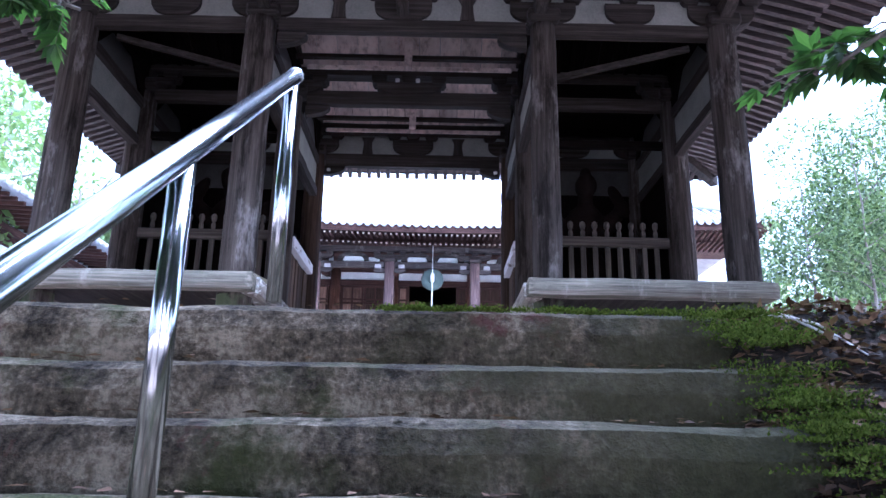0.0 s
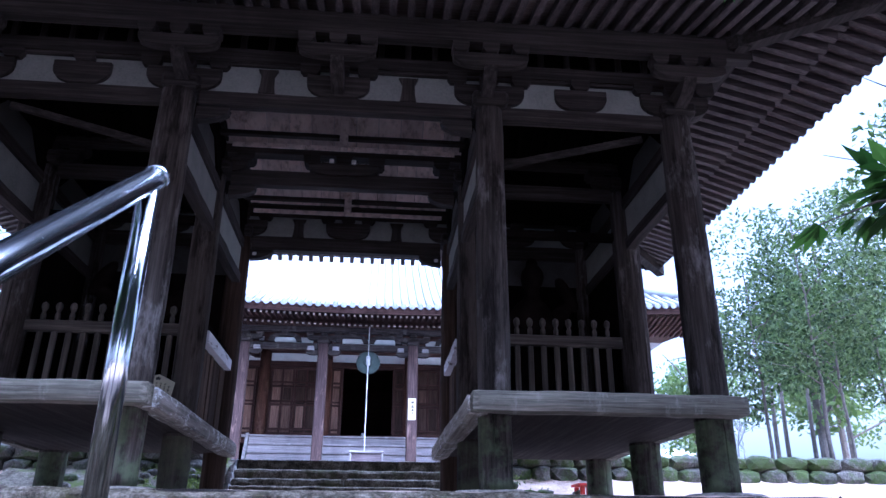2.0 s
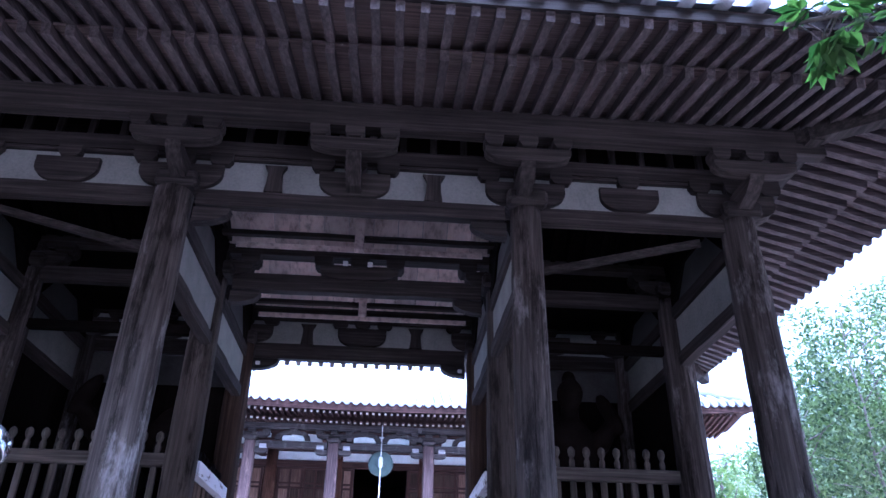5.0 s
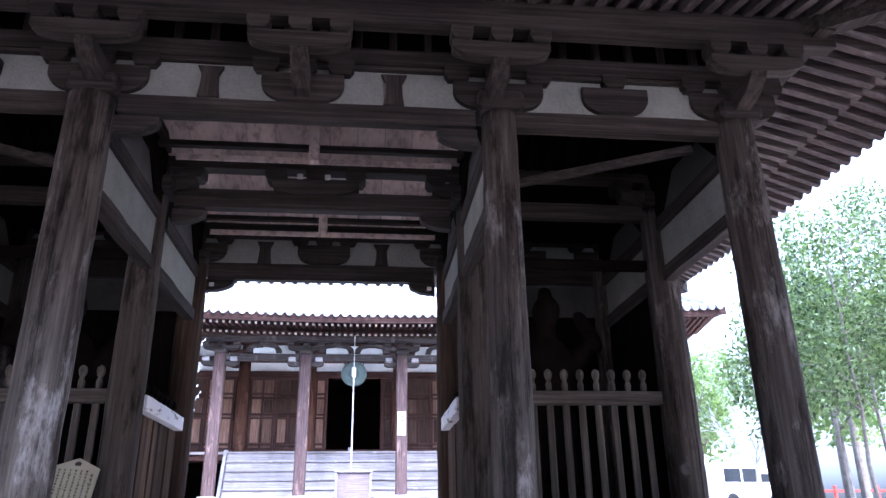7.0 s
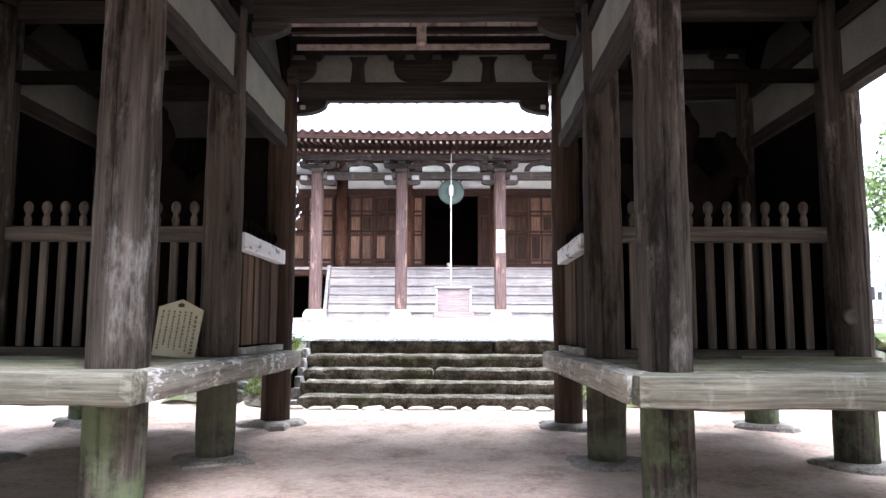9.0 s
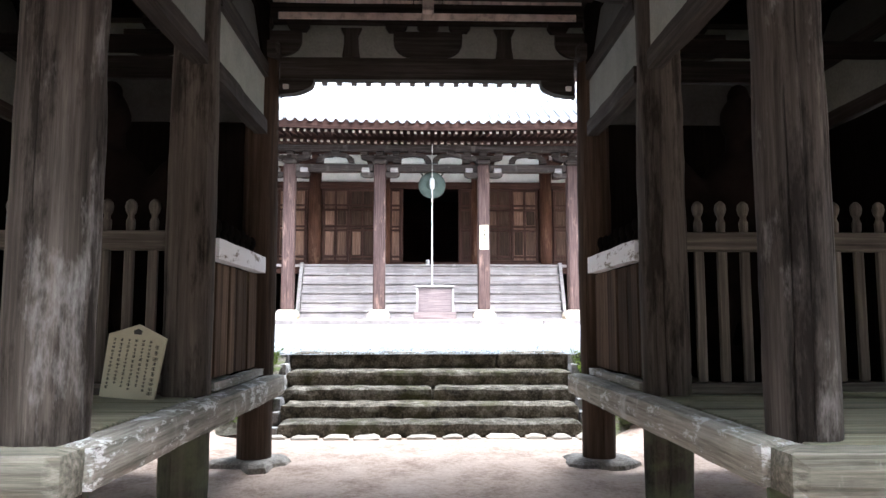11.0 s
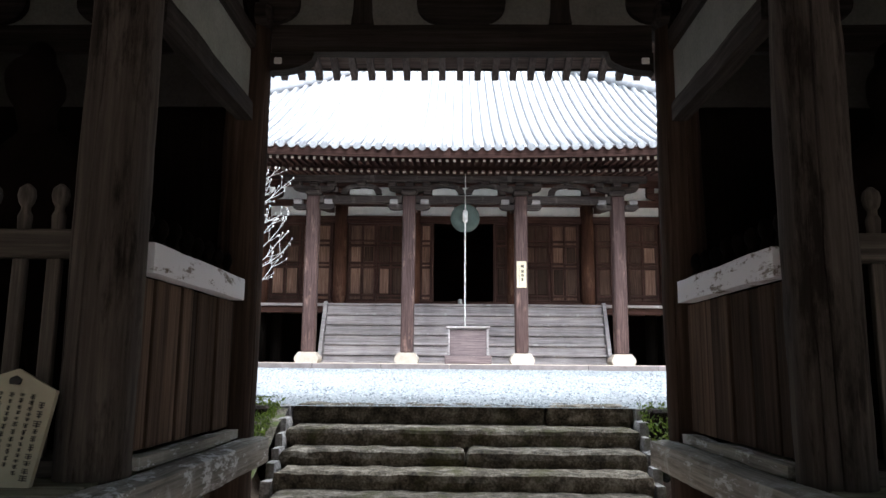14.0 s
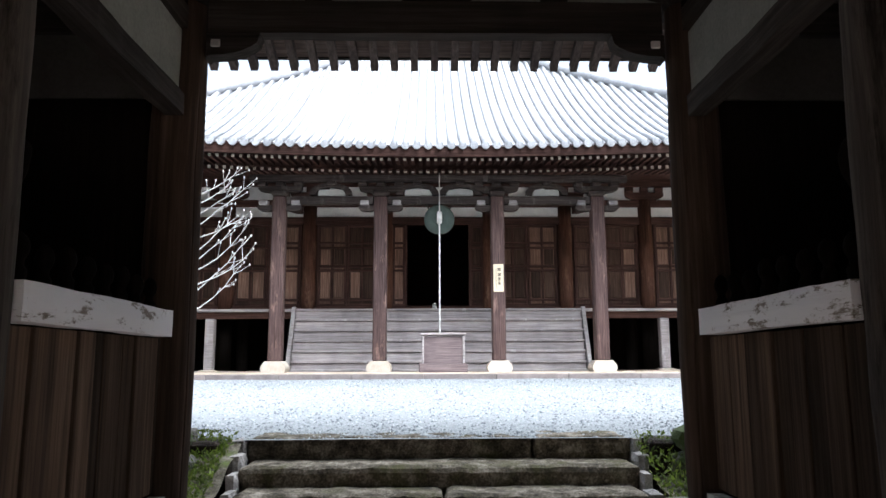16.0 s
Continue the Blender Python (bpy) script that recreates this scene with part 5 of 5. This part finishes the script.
prism(bm, [(-0.185, 0), (0.185, 0), (0.2, 0.42), (0.0, 0.5), (-0.2, 0.42)], "y", -0.012, 0.012)
bd = part("board", bm, SIGNWOOD, sign)
bd.matrix_basis = SM
bm = bmesh.new()
prism(bm, [(-0.025, 0.43), (0.025, 0.43), (0.03, 0.455), (0, 0.47), (-0.03, 0.455)], "y", -0.016, -0.0125)
cr = part("crest", bm, INK, sign)
cr.matrix_basis = SM
for c in range(7):
    bm = bmesh.new()
    z = 0.395 - (0.0 if c else 0.03)
    x = 0.15 - c * 0.05
    while z > 0.05 + (c % 3) * 0.02:
        h = random.uniform(0.012, 0.022)
        w = random.uniform(0.009, 0.014) * (1.5 if c == 0 else 1)
        h *= 1.5 if c == 0 else 1
        for k in range(3):
            add_box(bm, x - w + random.uniform(0, 0.004), x + w - random.uniform(0, 0.005), -0.0155, -0.0125, z - h * (k + 0.5) / 3, z - h * k / 3)
        add_box(bm, x - 0.002, x + 0.002, -0.0157, -0.0125, z - h, z)
        z -= h + random.uniform(0.006, 0.012)
    col = part("text_column", bm, INK, sign)
    col.matrix_basis = SM

# ---- guardian figures behind the fences ----
def figure(x, lean):
    bm = bmesh.new()
    def blob(cx, cy, cz, rx, ry, rz, tilt=0.0):
        m = Matrix.Translation((cx, cy, cz)) @ Matrix.Rotation(tilt, 4, "Y") @ Matrix.Diagonal((rx, ry, rz, 1))
        bmesh.ops.create_icosphere(bm, subdivisions=3, radius=1.0, matrix=m)
    blob(x, 3.15, 0.93, 0.5, 0.4, 0.16)
    for s in (-1, 1):
        blob(x + s * 0.17, 3.1, 1.4, 0.15, 0.16, 0.5, s * -0.1)
        blob(x + s * 0.2, 3.05, 1.05, 0.12, 0.22, 0.09)
    blob(x, 3.12, 1.75, 0.36, 0.27, 0.36)
    blob(x + lean * 0.03, 3.1, 2.35, 0.35, 0.24, 0.48)
    for s in (-1, 1):
        blob(x + s * 0.42, 3.08, 2.5, 0.13, 0.14, 0.32, s * 0.6)
    blob(x + lean * 0.55, 3.0, 2.85, 0.1, 0.11, 0.3, -lean * 0.5)
    blob(x - lean * 0.5, 3.0, 2.1, 0.1, 0.11, 0.28, lean * 0.2)
    blob(x + lean * 0.04, 3.05, 2.87, 0.12, 0.12, 0.14)
    blob(x + lean * 0.05, 3.02, 3.1, 0.17, 0.19, 0.21)
    blob(x + lean * 0.05, 3.06, 3.33, 0.09, 0.1, 0.09)
    for v in bm.verts:
        v.co += noise.noise_vector(v.co * 6) * 0.02
    ob = link("statue", bm, SHADEFIGURE, smooth=True)
    rm = ob.modifiers.new("fuse", "REMESH")
    rm.mode, rm.voxel_size, rm.use_smooth_shade = "VOXEL", 0.035, True
    tagged(ob, "carved wooden guardian statue standing behind the fence, coloured near black for shade", "statue", "guardian statues of the gate")


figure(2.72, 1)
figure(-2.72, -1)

loose = thing("loose_board", "short greenish weathered board lying on the side floor", "board")
lb = part("plank", rough_box(-0.55, 0.55, -0.06, 0.06, 0.0, 0.035, 0.1, 0.004, 2), DECK, loose)
lb.matrix_basis = pose(3.35, 1.72, PLAT + 0.004, 0, 0, -8)

# ---- gong, rope, offering box, notice ----
gong = thing("gong", "green bronze gong hung under the porch beam", "gong")
bm = bmesh.new()
lathe(bm, [(0.1, -0.09), (0.3, -0.085), (0.41, -0.06), (0.44, 0.0), (0.41, 0.06), (0.3, 0.085), (0.1, 0.09)], 36)
gb = part("disc", bm, BRONZE, gong, "", True)
gb.matrix_basis = Matrix.Translation((0.22, 20.0, 5.68)) @ Matrix.Rotation(radians(90), 4, "X")
bm = bmesh.new()
lathe(bm, [(0.17, -0.02), (0.18, 0.0), (0.15, 0.02)], 24)
bo = part("boss", bm, BRONZE, gong, "", True)
bo.matrix_basis = Matrix.Translation((0.22, 19.9, 5.68)) @ Matrix.Rotation(radians(90), 4, "X")
for s in (-1, 1):
    bm = bmesh.new()
    tube(bm, [(0.22 + s * 0.3, 20.0, 5.99), (0.22 + s * 0.38, 20.0, 6.12)], 0.025, 8)
    part("hanger", bm, IRON, gong)
rope = thing("bell_rope", "white cotton pull rope hanging before the gong", "rope")
bm = bmesh.new()
pts, rad = [], []
for k in range(60):
    t = k / 59
    pts.append((0.22 + 0.003 * math.sin(k * 1.7), 19.72 + 0.003 * math.cos(k * 1.7), 6.98 - t * 5.02))
    rad.append(0.014 if t < 0.24 else 0.022 + 0.002 * math.sin(k * 2.4))
tube(bm, pts, rad, 8)
part("cord", bm, ROPE, rope, "", True)
bm = bmesh.new()
lathe(bm, [(0.03, 0.16), (0.075, 0.1), (0.085, 0.02), (0.06, -0.06), (0.09, -0.16), (0.07, -0.18)], 12, (0.22, 19.72, 1.98))
part("tassel_knot", bm, ROPE, rope, "", True)
bm = bmesh.new()
lathe(bm, [(0.05, 0.1), (0.08, 0.04), (0.075, -0.2), (0.05, -0.26)], 12, (0.22, 19.71, 5.76))
part("upper_knot", bm, ROPE, rope, "", True)

box_ = thing("offering_box", "weathered grey wooden offering box with pale frame and slatted top", "offering box")
bx0, bx1, by0, by1 = -0.27, 0.89, 19.3, 19.95
part("plinth", boxed(bx0 - 0.08, bx1 + 0.08, by0 - 0.08, by1 + 0.08, 1.36, 1.6, 0.02), BOXWOOD, box_)
part("body", boxed(bx0 + 0.04, bx1 - 0.04, by0 + 0.04, by1 - 0.04, 1.6, 2.32, 0.01), BOXWOOD, box_)
for x in (bx0, bx1 - 0.06):
    part("corner_post", boxed(x, x + 0.06, by0, by0 + 0.1, 1.6, 2.34, 0.012), STEPWOOD, box_)
    part("corner_post", boxed(x, x + 0.06, by1 - 0.1, by1, 1.6, 2.34, 0.012), STEPWOOD, box_)
part("top_frame", boxed(bx0 - 0.04, bx1 + 0.04, by0 - 0.04, by0 + 0.08, 2.36, 2.42, 0.012), STEPWOOD, box_)
part("top_frame", boxed(bx0 - 0.04, bx1 + 0.04, by1 - 0.08, by1 + 0.04, 2.36, 2.42, 0.012), STEPWOOD, box_)
for k in range(9):
    y = by0 + 0.12 + k * 0.052
    part("grille_bar", boxed(bx0, bx1, y, y + 0.026, 2.35, 2.42, 0.004), STEPWOOD, box_)

notice = thing("notice_board", "cream paper notice with black brushed characters on a porch column", "notice")
part("panel", boxed(1.735, 2.02, 19.785, 19.806, 3.58, 4.36, 0.004), PAPER, notice)
bm = bmesh.new()
for k, z in enumerate((4.25, 4.1, 3.98, 3.86)):
    w = 0.05 - 0.006 * k
    for j in range(3):
        add_box(bm, 1.9 - w, 1.9 + w, 19.781, 19.784, z - 0.02 - j * 0.03, z - j * 0.03)
    add_box(bm, 1.895, 1.905, 19.7805, 19.784, z - 0.08, z)
part("brush_text", bm, INK, notice)
bm = bmesh.new()
for z in np.arange(3.66, 4.2, 0.045):
    add_box(bm, 1.8, 1.815, 19.781, 19.784, z, z + 0.03)
part("small_text", bm, INK, notice)
jar = thing("incense_cup", "small pale cup standing on the hall sill", "cup")
bm = bmesh.new()
lathe(bm, [(0.05, 0), (0.07, 0.03), (0.075, 0.2), (0.06, 0.24)], 12, (0.1, 23.25, HF))
part("body", bm, ROPE, jar, "", True)

# ---- plants ----
def crown_leaves(bm, centre, radii, n, size, droop=0.3, hollow=0.5):
    c = Vector(centre)
    lumps_ = [(rnd_vec() * random.uniform(0.35, 0.85), random.uniform(0.28, 0.5)) for _ in range(14)]
    for _ in range(n):
        o, r = random.choice(lumps_)
        u = o + rnd_vec() * r * random.uniform(hollow, 1.0)
        p = c + Vector((u.x * radii[0], u.y * radii[1], u.z * radii[2]))
        d = rnd_vec()
        d.z -= droop
        leaf_quad(bm, p, d.normalized(), rnd_vec(), size * random.uniform(0.6, 1.3), size * random.uniform(0.2, 0.32))


def tree(name, x, y, z, height, spread, label, leaf_mat, n, size, trunk_r=0.12, crown_from=0.45, lean=0.0):
    t = thing(name, label, "tree")
    bm = bmesh.new()
    top = Vector((x + lean, y, z + height * 0.92))
    pts = [Vector((x, y, z - 0.2)).lerp(top, k / 6) + Vector((noise.noise(Vector((k, x, y))) * 0.12, noise.noise(Vector((k, y, x))) * 0.12, 0)) for k in range(7)]
    tube(bm, pts, [trunk_r * (1 - 0.13 * k) for k in range(7)], 9)
    for k in range(8):
        b = pts[2].lerp(pts[6], k / 8)
        d = rnd_vec()
        d.z = abs(d.z) * 0.6 + 0.15
        e = b + d.normalized() * spread * random.uniform(0.6, 1.0)
        tube(bm, [b, b.lerp(e, 0.5) + Vector((0, 0, 0.15)), e], [trunk_r * 0.4, trunk_r * 0.24, trunk_r * 0.08], 6)
    part("trunk", bm, BARK, t)
    bm = bmesh.new()
    lo = z + height * crown_from
    crown_leaves(bm, (x + lean * 0.7, y, (lo + z + height) / 2), (spread, spread, (z + height - lo) / 2), n, size)
    part("crown", bm, leaf_mat, t)
    return t


EVER = "slender evergreen tree with an uneven small-leaved crown"
for x, y, h, sp, n in ((8.9, 8.2, 4.6, 1.5, 3200), (9.9, 7.6, 6.2, 1.9, 5600), (11.2, 8.9, 6.6, 2.0, 5600), (12.9, 9.8, 7.6, 2.4, 8500)):
    tree("evergreen_tree", x, y, 0.85, h, sp, EVER + " above the stone wall", GARDENLEAF, n, 0.12, 0.045, 0.24)
tree("evergreen_tree", 8.3, 1.5, -0.1, 6.8, 2.0, EVER + " beside the gate", GARDENLEAF, 4500, 0.13, 0.07, 0.42, 0.6)
for i, (x, y, h, sp) in enumerate(((15, 16, 7, 2.6), (19, 21, 9, 3.6), (24, 28, 11, 4.6), (17, 30, 8, 3.2), (29, 18, 11, 4.5), (14.5, 37, 9, 3.6), (22, 40, 12, 5))):
    tree("garden_tree", x, y, 1.1, h, sp, "pale green broad-leaved tree beyond the court", PALELEAF, 3200, 0.3, 0.16, 0.25)
for i, (x, y, h, sp) in enumerate(((-14, 20, 9, 3.4), (-17, 14, 12, 4.2), (-20, 24, 14, 5), (-23, 12, 15, 5), (-15, 29, 12, 4.4), (-26, 20, 18, 6), (-19, 6, 12, 4.4), (-30, 30, 20, 7), (-13, 9.5, 7, 2.6))):
    tree("hillside_tree", x, y, 0.8 + max(0, -x - 14) * 0.25, h, sp, "pale green hillside tree behind the gate", PALELEAF, 3600, 0.34, 0.2, 0.15)


def compound_leaf(bm, p, d, size):
    """Five pointed leaflets on one stalk."""
    side = d.cross(Vector((0, 0, 1))).normalized()
    for a in (-1.15, -0.6, 0.0, 0.6, 1.15):
        dd = (d * math.cos(a) + side * math.sin(a) + Vector((0, 0, -0.35))).normalized()
        leaf_quad(bm, p, dd, Vector((random.uniform(-0.3, 0.3), random.uniform(-0.3, 0.3), 1)).normalized(), size * (1.1 - 0.3 * abs(a)) * random.uniform(0.85, 1.1), size * 0.2)


def maple_branch(points, spread, n, size, label):
    t = thing("maple_branch", label, "branch")
    bm = bmesh.new()
    tube(bm, points, [0.022 * (1 - 0.7 * k / (len(points) - 1)) + 0.002 for k in range(len(points))], 7)
    lv = bmesh.new()
    P = [Vector(p) for p in points]
    for _ in range(n):
        k = random.uniform(len(P) - 3.4, len(P) - 1.001)
        b = P[int(k)].lerp(P[int(k) + 1], k % 1)
        d = rnd_vec()
        d.z = d.z * 0.4 - 0.1
        e = b + d.normalized() * spread * random.uniform(0.3, 1.0)
        tube(bm, [b, b.lerp(e, 0.5) + Vector((0, 0, 0.02)), e], [0.005, 0.003, 0.0015], 4)
        for f in (0.7, 1.0):
            compound_leaf(lv, b.lerp(e, f), (d + rnd_vec() * 0.5).normalized(), size * random.uniform(0.7, 1.2))
    part("stem", bm, BARK, t)
    part("foliage", lv, MAPLE, t, "fresh green pointed leaflets")


maple_branch([(10.0, -5.5, 5.0), (7.0, -5.4, 3.6), (4.6, -5.2, 2.6), (3.4, -4.8, 2.46), (2.5, -4.4, 2.28), (1.78, -4.25, 2.17)], 0.28, 95, 0.095, "fresh green maple branch reaching in beside the gate eave")
maple_branch([(10.0, -5.5, 4.0), (6.0, -6.0, 1.9), (3.6, -6.1, 0.95), (2.85, -5.75, 0.84), (2.22, -5.6, 0.5), (1.8, -5.5, 0.22)], 0.27, 50, 0.11, "fresh green maple branch hanging over the step end")
maple_branch([(-8.0, -6.5, 4.6), (-5.0, -5.9, 2.8), (-2.6, -5.4, 1.5), (-1.8, -5.1, 1.1), (-1.35, -5.0, 0.85), (-1.05, -4.95, 0.76)], 0.2, 52, 0.1, "fresh green maple branch hanging near the handrail")


def bare_tree(x, y, z, h, label, seed):
    random.seed(seed)
    t = thing("bare_tree", label, "tree")
    bm = bmesh.new()
    def grow(p, d, L, r, depth):
        q = p + d * L
        tube(bm, [p, p.lerp(q, 0.5) + rnd_vec() * L * 0.06, q], [r, r * 0.8, r * 0.62], 6)
        if depth == 0:
            return
        for _ in range(3 if depth > 1 else 2):
            dd = (d + rnd_vec() * 0.75 + Vector((0, 0, 0.18))).normalized()
            grow(q if random.random() < 0.6 else p.lerp(q, 0.6), dd, L * random.uniform(0.6, 0.82), r * 0.6, depth - 1)
    grow(Vector((x, y, z)), Vector((0.05, 0, 1)), h * 0.3, 0.045, 5)
    part("branchwork", bm, PALEBARK, t, "pale bare branches")



def budding_tree(x, y, z):
    """A young leafless tree: upright stem, limbs that rise to one side, a bud at every tip."""
    random.seed(11)
    t = thing("budding_tree", "pale bare budding tree standing in the gravel court", "tree")
    bm, buds = bmesh.new(), bmesh.new()
    tube(bm, [(x, y, z - 0.1), (x + 0.05, y, z + 1.8), (x - 0.05, y, z + 3.2), (x + 0.08, y, z + 4.6)], [0.075, 0.06, 0.045, 0.02], 8)
    for k in range(15):
        h = 1.35 + 3.0 * (k + random.random()) / 15
        side = 1 if k % 4 else -1
        b = Vector((x, y, z + h))
        d = Vector((side, random.uniform(-0.5, 0.5), random.uniform(0.05, 0.75))).normalized()
        L = random.uniform(1.1, 1.9) * (1.1 if h < 4 else 0.9)
        pts = [b]
        for _ in range(5):
            d = (d + Vector((0, 0, 0.1)) + rnd_vec() * 0.16).normalized()
            pts.append(pts[-1] + d * L / 5)
        tube(bm, pts, [0.018, 0.015, 0.012, 0.01, 0.008, 0.005], 6)
        tips = [pts[-1]]
        for j in (2, 3, 3, 4, 4):
            e = pts[j] + (d + rnd_vec() * 0.8 + Vector((0, 0, 0.25))).normalized() * random.uniform(0.2, 0.5)
            tube(bm, [pts[j], pts[j].lerp(e, 0.5) + Vector((0, 0, -0.02)), e], [0.008, 0.006, 0.004], 5)
            tips.append(e)
        for p in tips:
            bmesh.ops.create_icosphere(buds, subdivisions=1, radius=0.024, matrix=Matrix.Translation(p) @ Matrix.Diagonal((0.8, 0.8, 1.4, 1)))
    part("branchwork", bm, PALEBARK, t, "pale bare branches")
    tagged(part("buds", buds, PALEBARK, t, "pale swelling buds"), kind="stuff")


budding_tree(-5.42, 15.5, 1.1)
bare_tree(10.8, 13.5, 1.0, 3.6, "pale leafless shrub beyond the retaining wall", 5)
bare_tree(12.5, 16.5, 1.1, 4.2, "pale leafless tree near the parked van", 7)
random.seed(21)

for x, y, h in ((10.6, 11.0, 2.3), (11.1, 11.4, 2.6), (11.7, 11.2, 2.4), (12.5, 11.8, 2.7)):
    stake = thing("wooden_stake", "thin brown wooden stake standing in the garden bank", "stake", "garden stakes")
    bm = bmesh.new()
    tube(bm, [(x, y, 0.7), (x + 0.03, y, 0.9 + h * 0.5), (x + 0.1, y + 0.02, 0.9 + h)], [0.06, 0.055, 0.045], 9)
    part("pole", bm, BARK, stake, "", True)

# ---- unseen trees behind the walker and over the steps, added to block light ----
for i, (x, y, h, sp) in enumerate(((-6, -13, 13, 5), (1, -14, 14, 5), (8, -12.5, 13, 5), (-13, -9, 13, 5), (15, -8, 13, 5), (-8, -6.5, 11, 4), (10, -5.5, 11, 3.6), (-20, -16, 16, 7), (22, -15, 16, 7), (0, -22, 18, 8), (-12, -22, 18, 8), (12, -23, 18, 8), (-16, -1, 12, 4), (20, -1, 14, 4.5), (-27, -6, 17, 6), (28, -6, 17, 6))):
    t = tree("forest_tree", x, y, -2.4 if y < -8 else -0.6, h, sp, "tall dark evergreen tree out of view, added to shade gate and steps", LEAF, 9000, 0.85, 0.3, 0.3)

for x, y, h, sp in ((-4.2, -9.6, 12.0, 4.6), (4.6, -9.2, 12.0, 4.6), (0.4, -11.6, 13.0, 4.6)):
    tree("overhanging_tree", x, y, -2.9, h, sp, "tall dark evergreen tree out of view, boughs added to shade the steps", LEAF, 9000, 0.6, 0.26, 0.66)

# ---- beyond the court: parked van, pale roof, side hall ----
van = thing("parked_van", "small white van parked beyond the court", "van")
VM = Matrix.Translation((16.3, 25.0, 1.2)) @ Matrix.Rotation(radians(12), 4, "Z")
bm = bmesh.new()
prism(bm, [(-1.6, 0.3), (1.55, 0.3), (1.7, 0.55), (1.62, 0.95), (1.2, 1.12), (0.75, 1.72), (-1.5, 1.8), (-1.65, 1.6), (-1.68, 0.6)], "y", -0.72, 0.72)
bmesh.ops.bevel(bm, geom=bm.edges[:], offset=0.05, segments=2, affect="EDGES")
ob = part("body", bm, WHITECAR, van)
ob.matrix_basis = VM
for x0, x1, z1 in ((-1.35, -0.55, 1.55), (-0.45, 0.35, 1.55), (0.45, 0.95, 1.35)):
    ob = part("side_window", boxed(x0, x1, -0.735, -0.722, 1.02, z1, 0.004), GLASSY, van)
    ob.matrix_basis = VM
for x in (-1.05, 1.05):
    bm = bmesh.new()
    lathe(bm, [(0.2, -0.09), (0.3, -0.08), (0.3, 0.08), (0.2, 0.09)], 20)
    ob = part("wheel", bm, TYRE, van, "", True)
    ob.matrix_basis = VM @ Matrix.Translation((x, -0.66, 0.3)) @ Matrix.Rotation(radians(90), 4, "X")
stand = thing("red_stand", "small vermilion painted wooden stand on the ground", "stand")
for x in (3.86, 4.06):
    part("leg", boxed(x, x + 0.07, 5.0, 5.07, -0.02, 0.34, 0.008), RED, stand)
    part("leg", boxed(x, x + 0.07, 5.35, 5.42, 0.1, 0.34, 0.008), RED, stand)
part("shelf", boxed(3.84, 4.15, 4.98, 5.44, 0.1, 0.14, 0.006), RED, stand)
part("top", boxed(3.82, 4.17, 4.96, 5.46, 0.34, 0.38, 0.006), RED, stand)
fence2 = thing("red_fence", "low vermilion fence at the far edge of the court", "fence")
for k in range(9):
    part("post", boxed(18.5 + k * 0.6, 18.6 + k * 0.6, 23.0, 23.1, 1.1, 2.0, 0.01), RED, fence2)
part("rail", boxed(18.4, 23.4, 23.02, 23.08, 1.75, 1.85, 0.01), RED, fence2)
shed = thing("low_shed", "low shed with a pale sheet metal roof", "shed")
part("wall", boxed(14.0, 20, 33, 37, 1.0, 3.2, 0.02), PLASTER, shed)
bm = bmesh.new()
prism(bm, [(32.2, 3.1), (35, 4.4), (37.8, 3.1), (37.8, 3.22), (35, 4.55), (32.2, 3.22)], "x", 13.4, 20.6)
part("roof", bm, ROOFMETAL, shed)

side = thing("side_hall", "small timber side hall with a grey tiled roof", "building")
part("wall", boxed(-16, -11.2, 6, 17, 0.6, 4.6, 0.0), HALL["z"], side)
for y in np.arange(6, 17.1, 2.2):
    part("post", boxed(-11.3, -11.06, y - 0.12, y + 0.12, 0.8, 4.5, 0.02), HALL["z"], side)
part("plaster_band", boxed(-11.19, -11.15, 6, 17, 3.7, 4.2, 0.0), PLASTER, side)
part("eave_beam", boxed(-11.0, -10.8, 5, 18, 4.45, 4.65, 0.02), HALL["y"], side)
bm = bmesh.new()
vs = [bm.verts.new(p) for p in ((-9.5, 4.2, 4.85), (-9.5, 18.8, 4.85), (-13.6, 15, 7.2), (-13.6, 8, 7.2), (-17.7, 4.2, 4.85), (-17.7, 18.8, 4.85))]
for f in ((0, 1, 2, 3), (4, 3, 2, 5), (0, 3, 4), (1, 5, 2), (0, 4, 5, 1)):
    bm.faces.new([vs[i] for i in f])
sr = part("roof", bm, TILE, side)
for y in np.arange(4.4, 18.7, 0.32):
    bm = bmesh.new()
    top = min(1.0, (y - 4.2) / 3.8, (18.8 - y) / 3.8)
    tube(bm, [(-9.45, y, 4.87), (-9.5 - 4.1 * top, y, 4.9 + 2.35 * top)], 0.08, 8)
    part("cover_tile", bm, TILE, sr, "", True)
for y in np.arange(5, 18, 0.35):
    bm = bmesh.new()
    beam_between(bm, (-11.0, y, 4.75), (-9.65, y, 4.7), 0.08, 0.1)
    part("rafter", bm, HALL["x"], side)
